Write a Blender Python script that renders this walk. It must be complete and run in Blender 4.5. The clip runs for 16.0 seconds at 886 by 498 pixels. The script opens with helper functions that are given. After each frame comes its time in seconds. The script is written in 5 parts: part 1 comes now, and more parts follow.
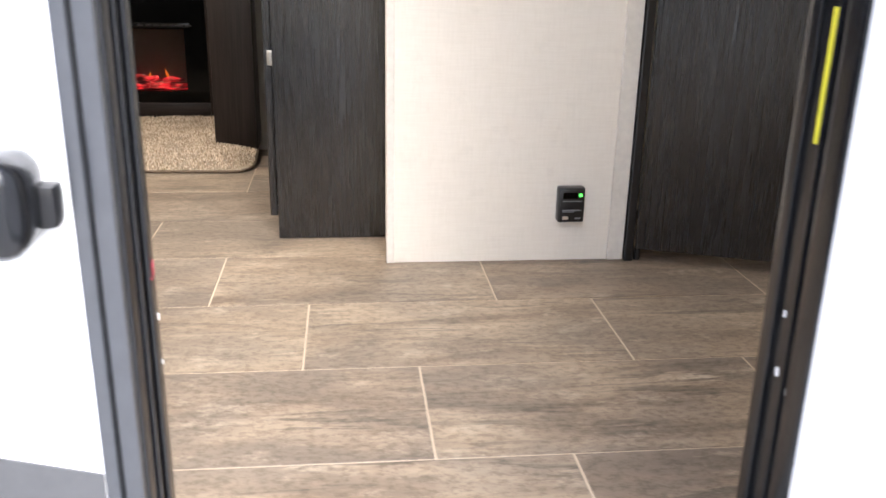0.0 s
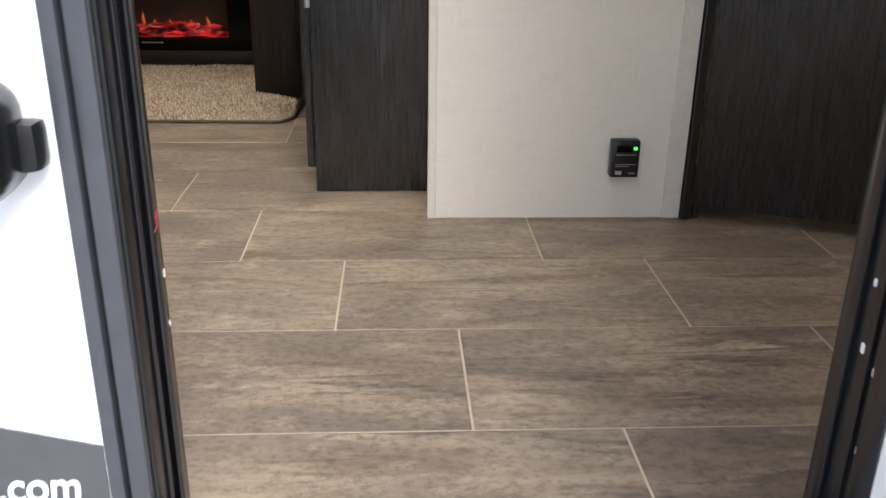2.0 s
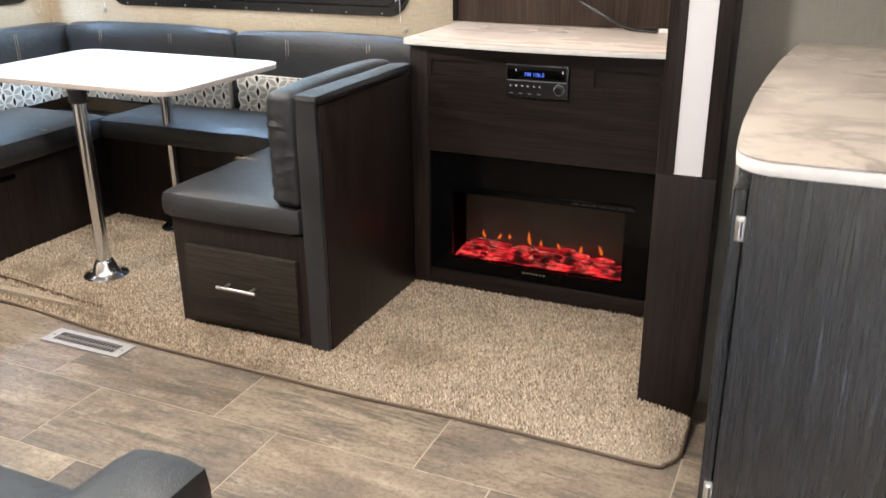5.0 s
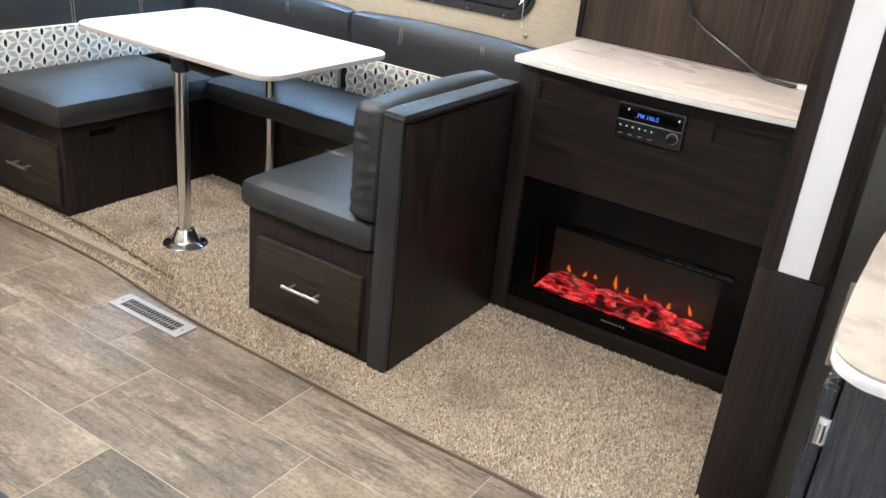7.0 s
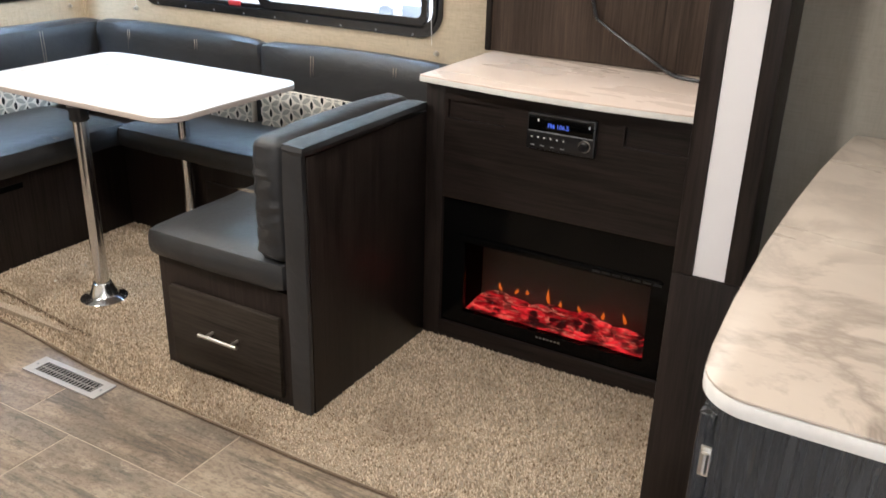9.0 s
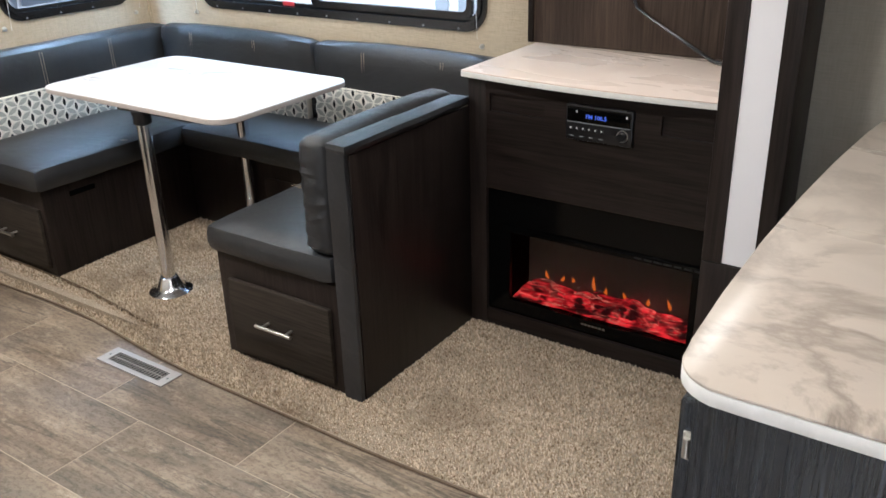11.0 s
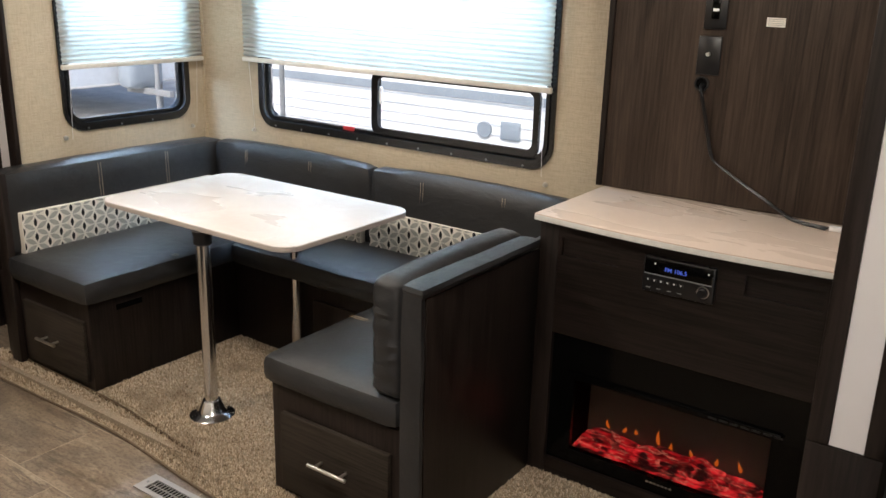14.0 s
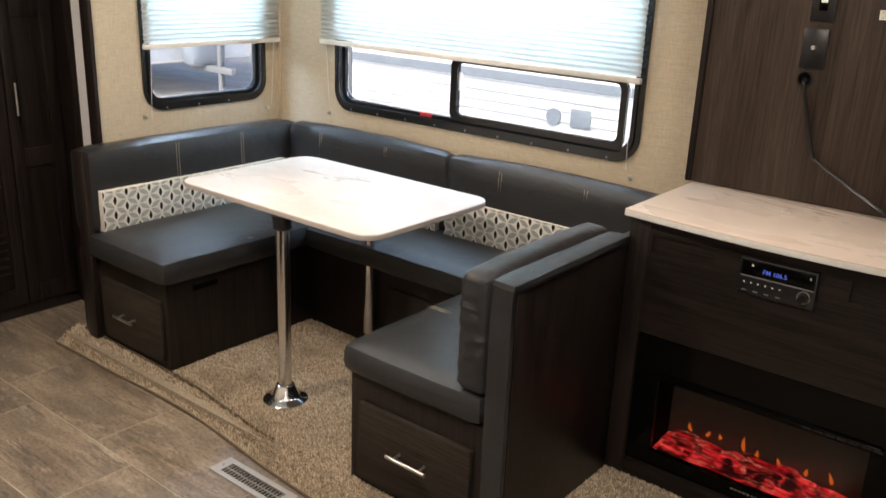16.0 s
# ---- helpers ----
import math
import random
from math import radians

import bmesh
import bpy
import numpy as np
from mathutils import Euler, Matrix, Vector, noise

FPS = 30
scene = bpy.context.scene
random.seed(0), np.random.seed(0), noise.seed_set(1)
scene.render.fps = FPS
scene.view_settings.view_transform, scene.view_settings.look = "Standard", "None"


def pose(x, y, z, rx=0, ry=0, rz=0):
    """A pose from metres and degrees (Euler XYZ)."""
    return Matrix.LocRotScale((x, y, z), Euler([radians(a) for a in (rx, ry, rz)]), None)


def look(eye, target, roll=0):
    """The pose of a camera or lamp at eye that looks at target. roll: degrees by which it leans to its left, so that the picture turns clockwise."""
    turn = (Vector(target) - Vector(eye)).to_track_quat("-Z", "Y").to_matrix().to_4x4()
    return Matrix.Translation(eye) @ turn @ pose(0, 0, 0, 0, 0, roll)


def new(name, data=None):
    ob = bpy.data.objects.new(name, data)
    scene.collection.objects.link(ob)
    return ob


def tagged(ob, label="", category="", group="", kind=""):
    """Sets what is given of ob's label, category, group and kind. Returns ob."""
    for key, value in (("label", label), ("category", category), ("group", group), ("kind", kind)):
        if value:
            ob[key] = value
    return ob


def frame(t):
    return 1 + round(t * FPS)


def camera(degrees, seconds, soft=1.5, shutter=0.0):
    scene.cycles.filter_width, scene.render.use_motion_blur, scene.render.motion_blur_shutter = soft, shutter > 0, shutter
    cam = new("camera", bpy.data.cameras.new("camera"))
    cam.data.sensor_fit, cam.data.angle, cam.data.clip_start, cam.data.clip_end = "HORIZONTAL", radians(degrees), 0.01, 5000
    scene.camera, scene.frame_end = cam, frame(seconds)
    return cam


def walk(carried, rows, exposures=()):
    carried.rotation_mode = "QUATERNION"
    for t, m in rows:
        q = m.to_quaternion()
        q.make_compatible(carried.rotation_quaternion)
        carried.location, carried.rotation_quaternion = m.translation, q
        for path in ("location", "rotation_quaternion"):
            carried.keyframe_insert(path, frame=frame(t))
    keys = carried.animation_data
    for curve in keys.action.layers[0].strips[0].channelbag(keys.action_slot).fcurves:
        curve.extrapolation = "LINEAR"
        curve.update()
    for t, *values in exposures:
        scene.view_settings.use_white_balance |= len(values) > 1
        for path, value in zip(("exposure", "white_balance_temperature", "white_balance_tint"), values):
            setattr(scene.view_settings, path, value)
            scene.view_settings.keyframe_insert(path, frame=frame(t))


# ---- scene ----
cam = camera(54.0, 16.0, 1.5, 0.4)
PATH = [
    (0, (0.143, 0.076, 0.707), (0.358, 1.956, 0.06), 1.2),
    (0.5, (0.279, 0.034, 0.692), (0.36, 1.924, 0.043), 0.8),
    (1, (0.272, 0.065, 0.687), (0.268, 1.936, -0.019), 0.3),
    (1.5, (0.189, 0.133, 0.649), (0.212, 1.996, -0.079), 1.1),
    (2, (0.163, 0.174, 0.67), (0.268, 2.028, -0.073), 0.9),
    (2.5, (0.225, 0.369, 0.676), (0.238, 2.196, -0.138), 0.0),
    (3, (0.236, 0.529, 0.856), (0.116, 2.313, -0.039), -1.8),
    (3.5, (0.18, 0.735, 0.96), (0.003, 2.563, 0.168), -0.2),
    (4, (0.133, 0.824, 1.082), (-0.109, 2.647, 0.295), -0.5),
    (4.5, (0.083, 0.976, 1.211), (-0.555, 2.715, 0.457), -0.8),
    (5, (0.044, 1.077, 1.292), (-0.718, 2.776, 0.565), -0.5),
    (7.5, (-0.005, 1.321, 1.445), (-0.98, 2.859, 0.617), 6.9),
    (8, (-0.025, 1.316, 1.418), (-0.932, 2.934, 0.668), 9.3),
    (8.5, (0.017, 1.379, 1.431), (-0.878, 3.006, 0.689), 4.5),
    (9, (0.084, 1.461, 1.439), (-0.82, 3.063, 0.653), 1.6),
    (9.5, (0.13, 1.494, 1.427), (-0.795, 3.046, 0.571), 0.3),
    (12, (0.194, 1.434, 1.541), (-0.897, 2.939, 0.803), -1.5),
    (12.5, (0.172, 1.435, 1.554), (-0.92, 2.982, 0.91), 0.2),
    (13, (0.149, 1.449, 1.547), (-0.968, 2.997, 0.951), 1.2),
    (13.5, (0.108, 1.448, 1.566), (-1.016, 2.998, 0.989), 0.7),
    (14, (-0.023, 1.432, 1.559), (-1.119, 2.997, 0.968), 1.6),
    (14.5, (-0.095, 1.427, 1.546), (-1.163, 2.993, 0.908), 2.9),
    (15, (-0.126, 1.452, 1.544), (-1.212, 2.989, 0.868), 3.3),
    (15.5, (-0.142, 1.428, 1.54), (-1.278, 2.924, 0.853), 3.7),
    (16, (-0.145, 1.413, 1.567), (-1.32, 2.902, 0.934), 2.4),
]
EXPOSURES = [
    (0.0, 1.70, 5800, 11), (0.5, 1.75, 6250, 11), (1.0, 1.20, 6650, 11), (1.5, 0.92, 6000, 11), (2.0, 0.86, 5750, 10), (2.5, 0.96, 5700, 10), (3.0, 1.00, 5950, 11),
    (3.5, 1.22, 5900, 11), (4.0, 1.18, 6000, 12), (4.5, 1.30, 6400, 13), (5.0, 1.66, 5600, 10), (7.5, 1.68, 5250, 8), (8.0, 1.62, 5350, 8), (8.5, 1.52, 5550, 9), (9.5, 1.25, 5750, 10),
    (12.0, 1.20, 5150, 8), (13.0, 0.78, 5900, 9), (14.0, 0.74, 6100, 11), (15.0, 0.82, 6350, 13), (16.0, 0.86, 6250, 12)]
walk(cam, [(t, look(eye, target, roll)) for t, eye, target, roll in PATH], EXPOSURES)

# ---- daylight ----
world = bpy.data.worlds.new("sky")
scene.world = world
world.use_nodes = True
wn = world.node_tree
sky = wn.nodes.new("ShaderNodeTexSky")
sky.sky_type = "NISHITA"
sky.sun_disc = False
sky.sun_elevation, sky.sun_rotation = radians(45), radians(160)
sky.air_density, sky.dust_density = 1.0, 4.0
wn.nodes["Background"].inputs["Strength"].default_value = 0.15
wn.links.new(sky.outputs["Color"], wn.nodes["Background"].inputs["Color"])
sun = new("sun", bpy.data.lights.new("sun", "SUN"))
sun.data.energy, sun.data.angle, sun.data.color = 1.9, radians(24), (1.0, 0.96, 0.9)
sun.matrix_world = look((0, 0, 0), (-math.sin(radians(160)) * math.cos(radians(45)), -math.cos(radians(160)) * math.cos(radians(45)), -math.sin(radians(45))))


def window_light(name, at, target, w, h, power, color):
    lamp = new(name, bpy.data.lights.new(name, "AREA"))
    lamp.data.shape, lamp.data.size, lamp.data.size_y = "RECTANGLE", w, h
    lamp.data.energy, lamp.data.color = power, color
    lamp.matrix_world = look(at, target)
    return lamp


# area lamps added behind the shades to boost sky light at both windows
window_light("hidden_window_lamp", (-2.24, 4.33, 1.52), (-2.24, 3.4, 1.10), 1.4, 0.42, 18.0, (0.62, 0.82, 1.0))
window_light("hidden_window_lamp", (-3.50, 3.78, 1.52), (-2.6, 3.78, 1.10), 0.55, 0.42, 9.0, (0.62, 0.82, 1.0))
# the ceiling is out of view: these lamps are added to warm the room
ADDED_CEILING_LAMPS = [(-0.95, 2.15, 12.5), (-2.5, 2.30, 12.5), (-2.45, 3.55, 4.6), (-0.75, 3.62, 2.6), (0.35, 1.45, 2.0), (0.50, 2.75, 0.7)]
for lx, ly, power in ADDED_CEILING_LAMPS:
    window_light("added_ceiling_lamp", (lx, ly, 2.02), (lx, ly, 0), 0.22, 0.12, power, (1.0, 0.865, 0.70))

# ---- materials ----


class Nodes:
    """Short-hand for building a material's node tree."""

    def __init__(self, name, rough=0.5, metal=0.0, spec=0.5):
        self.m = bpy.data.materials.new(name)
        self.m.use_nodes = True
        self.t = self.m.node_tree
        self.b = self.t.nodes["Principled BSDF"]
        self.b.inputs["Roughness"].default_value = rough
        self.b.inputs["Metallic"].default_value = metal
        self.b.inputs["Specular IOR Level"].default_value = spec

    def add(self, kind, **values):
        n = self.t.nodes.new(kind)
        for k, v in values.items():
            n.inputs[k].default_value = v
        return n

    def link(self, a, b):
        self.t.links.new(a, b)

    def coords(self, scale=(1, 1, 1), random=0.0):
        c = self.add("ShaderNodeTexCoord")
        mp = self.add("ShaderNodeMapping")
        mp.inputs["Scale"].default_value = scale
        self.link(c.outputs["Object"], mp.inputs["Vector"])
        if random:
            info = self.add("ShaderNodeObjectInfo")
            mul = self.add("ShaderNodeMath")
            mul.operation = "MULTIPLY"
            mul.inputs[1].default_value = random
            self.link(info.outputs["Random"], mul.inputs[0])
            self.link(mul.outputs[0], mp.inputs["Location"])
        return mp.outputs["Vector"]

    def noise(self, vec, scale, detail=4.0, rough=0.55, distort=0.0):
        n = self.add("ShaderNodeTexNoise", Scale=scale, Detail=detail, Roughness=rough, Distortion=distort)
        self.link(vec, n.inputs["Vector"])
        return n.outputs["Fac"]

    def ramp(self, fac, stops):
        r = self.add("ShaderNodeValToRGB")
        e = r.color_ramp.elements
        while len(e) < len(stops):
            e.new(0.5)
        for el, (p, c) in zip(e, stops):
            el.position, el.color = p, (*c, 1)
        self.link(fac, r.inputs["Fac"])
        return r.outputs["Color"]

    def mix(self, a, b, fac, mode="MIX"):
        m = self.add("ShaderNodeMix")
        m.data_type, m.blend_type = "RGBA", mode
        for sock, v in ((m.inputs[6], a), (m.inputs[7], b), (m.inputs[0], fac)):
            if isinstance(v, (int, float)):
                sock.default_value = v
            elif isinstance(v, tuple):
                sock.default_value = (*v, 1)
            else:
                self.link(v, sock)
        return m.outputs[2]

    def color(self, c):
        if isinstance(c, tuple):
            self.b.inputs["Base Color"].default_value = (*c, 1)
        else:
            self.link(c, self.b.inputs["Base Color"])
        return self

    def rough(self, fac, lo, hi):
        r = self.add("ShaderNodeMapRange")
        r.inputs["To Min"].default_value, r.inputs["To Max"].default_value = lo, hi
        self.link(fac, r.inputs["Value"])
        self.link(r.outputs["Result"], self.b.inputs["Roughness"])
        return self

    def bump(self, fac, strength, dist=0.002):
        n = self.add("ShaderNodeBump", Strength=strength, Distance=dist)
        self.link(fac, n.inputs["Height"])
        self.link(n.outputs["Normal"], self.b.inputs["Normal"])
        return self


def plain(name, c, rough=0.5, metal=0.0, spec=0.5, grain=60.0, vary=0.12, bump=0.05):
    n = Nodes(name, rough, metal, spec)
    v = n.coords()
    f = n.noise(v, grain)
    g = n.noise(v, grain / 12)
    lo, hi = tuple(x * (1 - vary) for x in c), tuple(min(1, x * (1 + vary)) for x in c)
    n.color(n.mix(n.ramp(f, [(0.3, lo), (0.7, hi)]), n.ramp(g, [(0.3, lo), (0.7, hi)]), 0.5))
    n.rough(g, max(0.03, rough - 0.07), min(1, rough + 0.07))
    return n.bump(f, bump, 0.001).m


def wood(name, dark, light, axis="Z", rough=0.46, spec=0.16, figure=13.0, pore_share=0.7, relief=0.22, depth=0.0008):
    """Dark woodgrain laminate with arched figure; the grain runs along the axis."""
    n = Nodes(name, rough, 0, spec)
    along = {"X": (0.065, 1, 1), "Y": (1, 0.065, 1), "Z": (1, 1, 0.065)}[axis]
    v = n.coords(along, 7.0)
    field = n.noise(v, 3.2, 3, 0.5, 0.45)
    mul = n.add("ShaderNodeMath")
    mul.operation = "MULTIPLY"
    mul.inputs[1].default_value = figure
    n.link(field, mul.inputs[0])
    fr = n.add("ShaderNodeMath")
    fr.operation = "FRACT"
    n.link(mul.outputs[0], fr.inputs[0])
    rings = n.ramp(fr.outputs[0], [(0.0, (0.1, 0.1, 0.1)), (0.55, (0.75, 0.75, 0.75)), (0.9, (0.95, 0.95, 0.95)), (1.0, (0.1, 0.1, 0.1))])
    fine = n.noise(n.coords(tuple(a * 48 if a == 1 else a * 26 for a in along), 3.0), 3.0, 5, 0.72, 0.25)
    tone = n.noise(n.coords(tuple(a * 3 for a in along), 5.0), 2.0, 3)
    pores = n.ramp(fine, [(0.38, (0, 0, 0)), (0.62, (1, 1, 1))])
    g = n.mix(rings, pores, pore_share)
    g = n.mix(g, n.ramp(tone, [(0.3, (0, 0, 0)), (0.75, (1, 1, 1))]), 0.25)
    n.color(n.mix(dark, light, g))
    n.rough(fine, rough - 0.08, rough + 0.12)
    return n.bump(g, relief, depth).m


def fabric_wall(name, base, alt, scale=1.0):
    """Linen-look vinyl wallpaper with short horizontal and vertical threads."""
    n = Nodes(name, 0.6, 0, 0.35)
    h = n.noise(n.coords((14 * scale, 14 * scale, 260 * scale)), 1.6, 3, 0.6)
    w = n.noise(n.coords((240 * scale, 240 * scale, 22 * scale)), 1.2, 3, 0.6)
    big = n.noise(n.coords(), 2.2, 3)
    c = n.mix(n.ramp(h, [(0.3, alt), (0.65, base)]), n.ramp(w, [(0.3, alt), (0.6, base)]), 0.4)
    spots = n.noise(n.coords(), 17, 4, 0.7)
    c = n.mix(c, tuple(x * 0.78 for x in alt), n.ramp(spots, [(0.58, (0, 0, 0)), (0.78, (0.30, 0.30, 0.30))]))
    n.color(n.mix(c, tuple(x * 0.9 for x in alt), n.ramp(big, [(0.45, (0, 0, 0)), (0.9, (0.35, 0.35, 0.35))])))
    return n.bump(h, 0.1, 0.0008).m


def marble(name, base, vein, amount=0.6):
    """Printed marble laminate: soft smudged veins that come and go."""
    n = Nodes(name, 0.28, 0, 0.5)
    v = n.coords((1.5, 1.2, 1))
    a = n.noise(v, 2.6, 7, 0.62, 0.9)
    b = n.noise(n.coords((0.7, 2.2, 1)), 2.6, 5, 0.55, 0.5)
    where = n.noise(v, 1.7, 3)
    lines = n.ramp(a, [(0.43, (0, 0, 0)), (0.492, (amount, amount, amount)), (0.508, (amount * 0.7, amount * 0.7, amount * 0.7)), (0.57, (0, 0, 0))])
    lines = n.mix(lines, (0, 0, 0), n.ramp(where, [(0.36, (0.85, 0.85, 0.85)), (0.66, (0, 0, 0))]))
    cloud = n.ramp(b, [(0.42, (0, 0, 0)), (0.80, (0.55, 0.55, 0.55))])
    c = n.mix(base, vein, lines)
    n.color(n.mix(c, tuple((x + y) / 2 for x, y in zip(base, vein)), cloud))
    return n.rough(b, 0.22, 0.36).m


def plank_material():
    """Vinyl tile printed as weathered stone: soft patches, streaks along the tile, grit, a few dark fissures."""
    n = Nodes("stone_look_vinyl", 0.42, 0, 0.45)
    streak = n.noise(n.coords((0.9, 4.4, 1.0), 40.0), 2.6, 9, 0.66, 0.6)
    patch = n.noise(n.coords((1.8, 3.6, 1.0), 25.0), 1.5, 4, 0.55, 0.5)
    grit = n.noise(n.coords((1.2, 2.0, 1), 11.0), 48, 6, 0.8)
    worn = n.noise(n.coords((2.0, 4.4, 1), 17.0), 3.6, 9, 0.76)
    crack = n.noise(n.coords((0.75, 7.5, 1.0), 31.0), 2.4, 5, 0.58, 0.35)
    mask = n.noise(n.coords((1.5, 3.0, 1.0), 53.0), 2.4, 3)
    c = n.ramp(streak, [(0.30, (0.135, 0.103, 0.076)), (0.42, (0.222, 0.172, 0.127)), (0.51, (0.295, 0.234, 0.174)), (0.61, (0.365, 0.293, 0.219)), (0.72, (0.46, 0.385, 0.295))])
    c = n.mix(c, (0.180, 0.150, 0.122), n.ramp(patch, [(0.44, (0, 0, 0)), (0.60, (0.72, 0.72, 0.72))]))
    c = n.mix(c, (0.49, 0.415, 0.325), n.ramp(worn, [(0.55, (0, 0, 0)), (0.70, (0.78, 0.78, 0.78))]))
    lines = n.ramp(crack, [(0.44, (0, 0, 0)), (0.49, (0.62, 0.62, 0.62)), (0.505, (0.70, 0.70, 0.70)), (0.522, (0, 0, 0))])
    lines = n.mix((0, 0, 0), lines, n.ramp(mask, [(0.48, (0, 0, 0)), (0.60, (1, 1, 1))]))
    c = n.mix(c, (0.085, 0.072, 0.060), lines)
    c = n.mix(c, n.ramp(grit, [(0.40, (0.30, 0.265, 0.23)), (0.53, (1.06, 1.06, 1.06))]), 0.50, "MULTIPLY")
    info = n.add("ShaderNodeObjectInfo")
    tone = n.ramp(info.outputs["Random"], [(0.0, (0.80, 0.79, 0.79)), (0.5, (0.95, 0.94, 0.92)), (1.0, (1.05, 1.03, 1.0))])
    n.color(n.mix(c, tone, 1.0, "MULTIPLY"))
    n.rough(streak, 0.34, 0.52)
    return n.bump(grit, 0.12, 0.0006).m


def carpet_material():
    n = Nodes("speckled_carpet", 0.95, 0, 0.1)
    isl = n.add("ShaderNodeNewGeometry")
    c = n.ramp(isl.outputs["Random Per Island"], [(0.0, (0.24, 0.175, 0.11)), (0.25, (0.45, 0.355, 0.25)), (0.6, (0.63, 0.52, 0.385)), (1.0, (0.80, 0.69, 0.54))])
    big = n.noise(n.coords(), 5.0, 3)
    n.color(n.mix(c, (0.26, 0.19, 0.13), n.ramp(big, [(0.52, (0, 0, 0)), (0.70, (0.7, 0.7, 0.7))])))
    return n.m


def carpet_base_material():
    n = Nodes("carpet_backing", 0.95, 0, 0.1)
    f = n.noise(n.coords(), 260, 3, 0.7)
    n.color(n.ramp(f, [(0.3, (0.22, 0.17, 0.12)), (0.55, (0.40, 0.33, 0.25)), (0.75, (0.55, 0.47, 0.37))]))
    return n.bump(f, 0.6, 0.004).m


def leather(name, c, rough=0.36):
    n = Nodes(name, rough, 0, 0.5)
    v = n.coords()
    peb = n.add("ShaderNodeTexVoronoi", Scale=420.0)
    n.link(v, peb.inputs["Vector"])
    big = n.noise(v, 7, 4)
    n.color(n.ramp(big, [(0.3, tuple(x * 0.8 for x in c)), (0.7, tuple(x * 1.25 for x in c))]))
    n.rough(big, rough - 0.08, rough + 0.1)
    crease = n.noise(n.coords((1, 1, 1.6)), 16, 3, 0.5, 1.2)
    mixh = n.mix(peb.outputs["Distance"], n.ramp(big, [(0.3, (0, 0, 0)), (0.7, (1, 1, 1))]), 0.6)
    mixh = n.mix(mixh, n.ramp(crease, [(0.3, (0, 0, 0)), (0.7, (1, 1, 1))]), 0.45)
    return n.bump(mixh, 0.42, 0.005).m


def glow(name, c, strength):
    n = Nodes(name, 0.6)
    n.b.inputs["Base Color"].default_value = (0.02, 0.01, 0.01, 1)
    n.b.inputs["Emission Color"].default_value = (*c, 1)
    n.b.inputs["Emission Strength"].default_value = strength
    return n.m


def ember_material():
    """Translucent ember bed: hot seams fading into soft charred patches."""
    n = Nodes("glowing_embers", 0.7)
    v = n.coords((0.34, 1.2, 2.6))
    seam = n.noise(v, 34, 5, 0.6, 0.9)
    body = n.noise(v, 24, 5, 0.62, 0.5)
    char = n.noise(n.coords((0.8, 1, 0.8)), 19, 4, 0.6, 0.4)
    n.color((0.02, 0.012, 0.01))
    c = n.ramp(body, [(0.36, (0.035, 0.001, 0.001)), (0.49, (0.42, 0.007, 0.009)), (0.60, (1.0, 0.028, 0.030))])
    c = n.mix(c, (1.0, 0.26, 0.15), n.ramp(seam, [(0.545, (0, 0, 0)), (0.57, (0.9, 0.9, 0.9)), (0.60, (0.02, 0.02, 0.02))]))
    c = n.mix(c, (0.010, 0.002, 0.002), n.ramp(char, [(0.42, (0.97, 0.97, 0.97)), (0.56, (0, 0, 0))]))
    n.link(c, n.b.inputs["Emission Color"])
    n.b.inputs["Emission Strength"].default_value = 0.62
    return n.m


def glass_material(name, tint=(1, 1, 1), rough=0.0):
    n = Nodes(name, rough)
    n.b.inputs["Base Color"].default_value = (*tint, 1)
    n.b.inputs["Transmission Weight"].default_value = 1.0
    n.b.inputs["IOR"].default_value = 1.15
    return n.m


def shade_material():
    """Pleated day shade that lets light through."""
    n = Nodes("pleated_shade_cloth", 0.9, 0, 0.1)
    f = n.noise(n.coords((3, 3, 40)), 12, 3)
    n.color(n.ramp(f, [(0.3, (0.70, 0.70, 0.66)), (0.7, (0.80, 0.80, 0.76))]))
    tr = n.add("ShaderNodeBsdfTranslucent", Color=(0.22, 0.25, 0.235, 1))
    mx = n.add("ShaderNodeMixShader", Fac=0.5)
    out = n.t.nodes["Material Output"]
    n.link(n.b.outputs[0], mx.inputs[1])
    n.link(tr.outputs[0], mx.inputs[2])
    n.link(mx.outputs[0], out.inputs["Surface"])
    return n.m


M_WOOD = wood("espresso_laminate", (0.0026, 0.0019, 0.0017), (0.0310, 0.0222, 0.0188), "Z", 0.38, 0.28, 13.0, 0.62, 0.35)
M_WOOD_X = wood("espresso_laminate_level", (0.0024, 0.0018, 0.0016), (0.0290, 0.0202, 0.0168), "X", 0.38, 0.26, 13.0, 0.62)
M_PANEL = wood("walnut_laminate", (0.0105, 0.0074, 0.0057), (0.082, 0.058, 0.044), "Z", 0.46, 0.2, 11.0, 0.52, 0.4)
# M_WOOD's laminate again, with the cool daylight on it put into the colour
M_CHAR = wood("cool_lit_laminate", (0.0006, 0.0007, 0.0009), (0.0115, 0.0125, 0.015), "Z", 0.25, 1.0, 17.0, 0.46, 1.0, 0.0022)
M_DRAWER = wood("drawer_laminate", (0.009, 0.0072, 0.0055), (0.054, 0.044, 0.035), "X")
M_PLANK = plank_material()
M_GROUT = plain("pale_grout", (0.47, 0.385, 0.295), 0.8)
M_CARPET = carpet_material()
M_CARPETB = carpet_base_material()
M_BINDING = plain("carpet_binding", (0.13, 0.092, 0.060), 0.9)
M_WALL = fabric_wall("beige_linen_wallpaper", (0.62, 0.525, 0.385), (0.42, 0.345, 0.24))
M_WALL2 = fabric_wall("cream_linen_panel", (0.83, 0.78, 0.695), (0.765, 0.712, 0.625), 0.8)
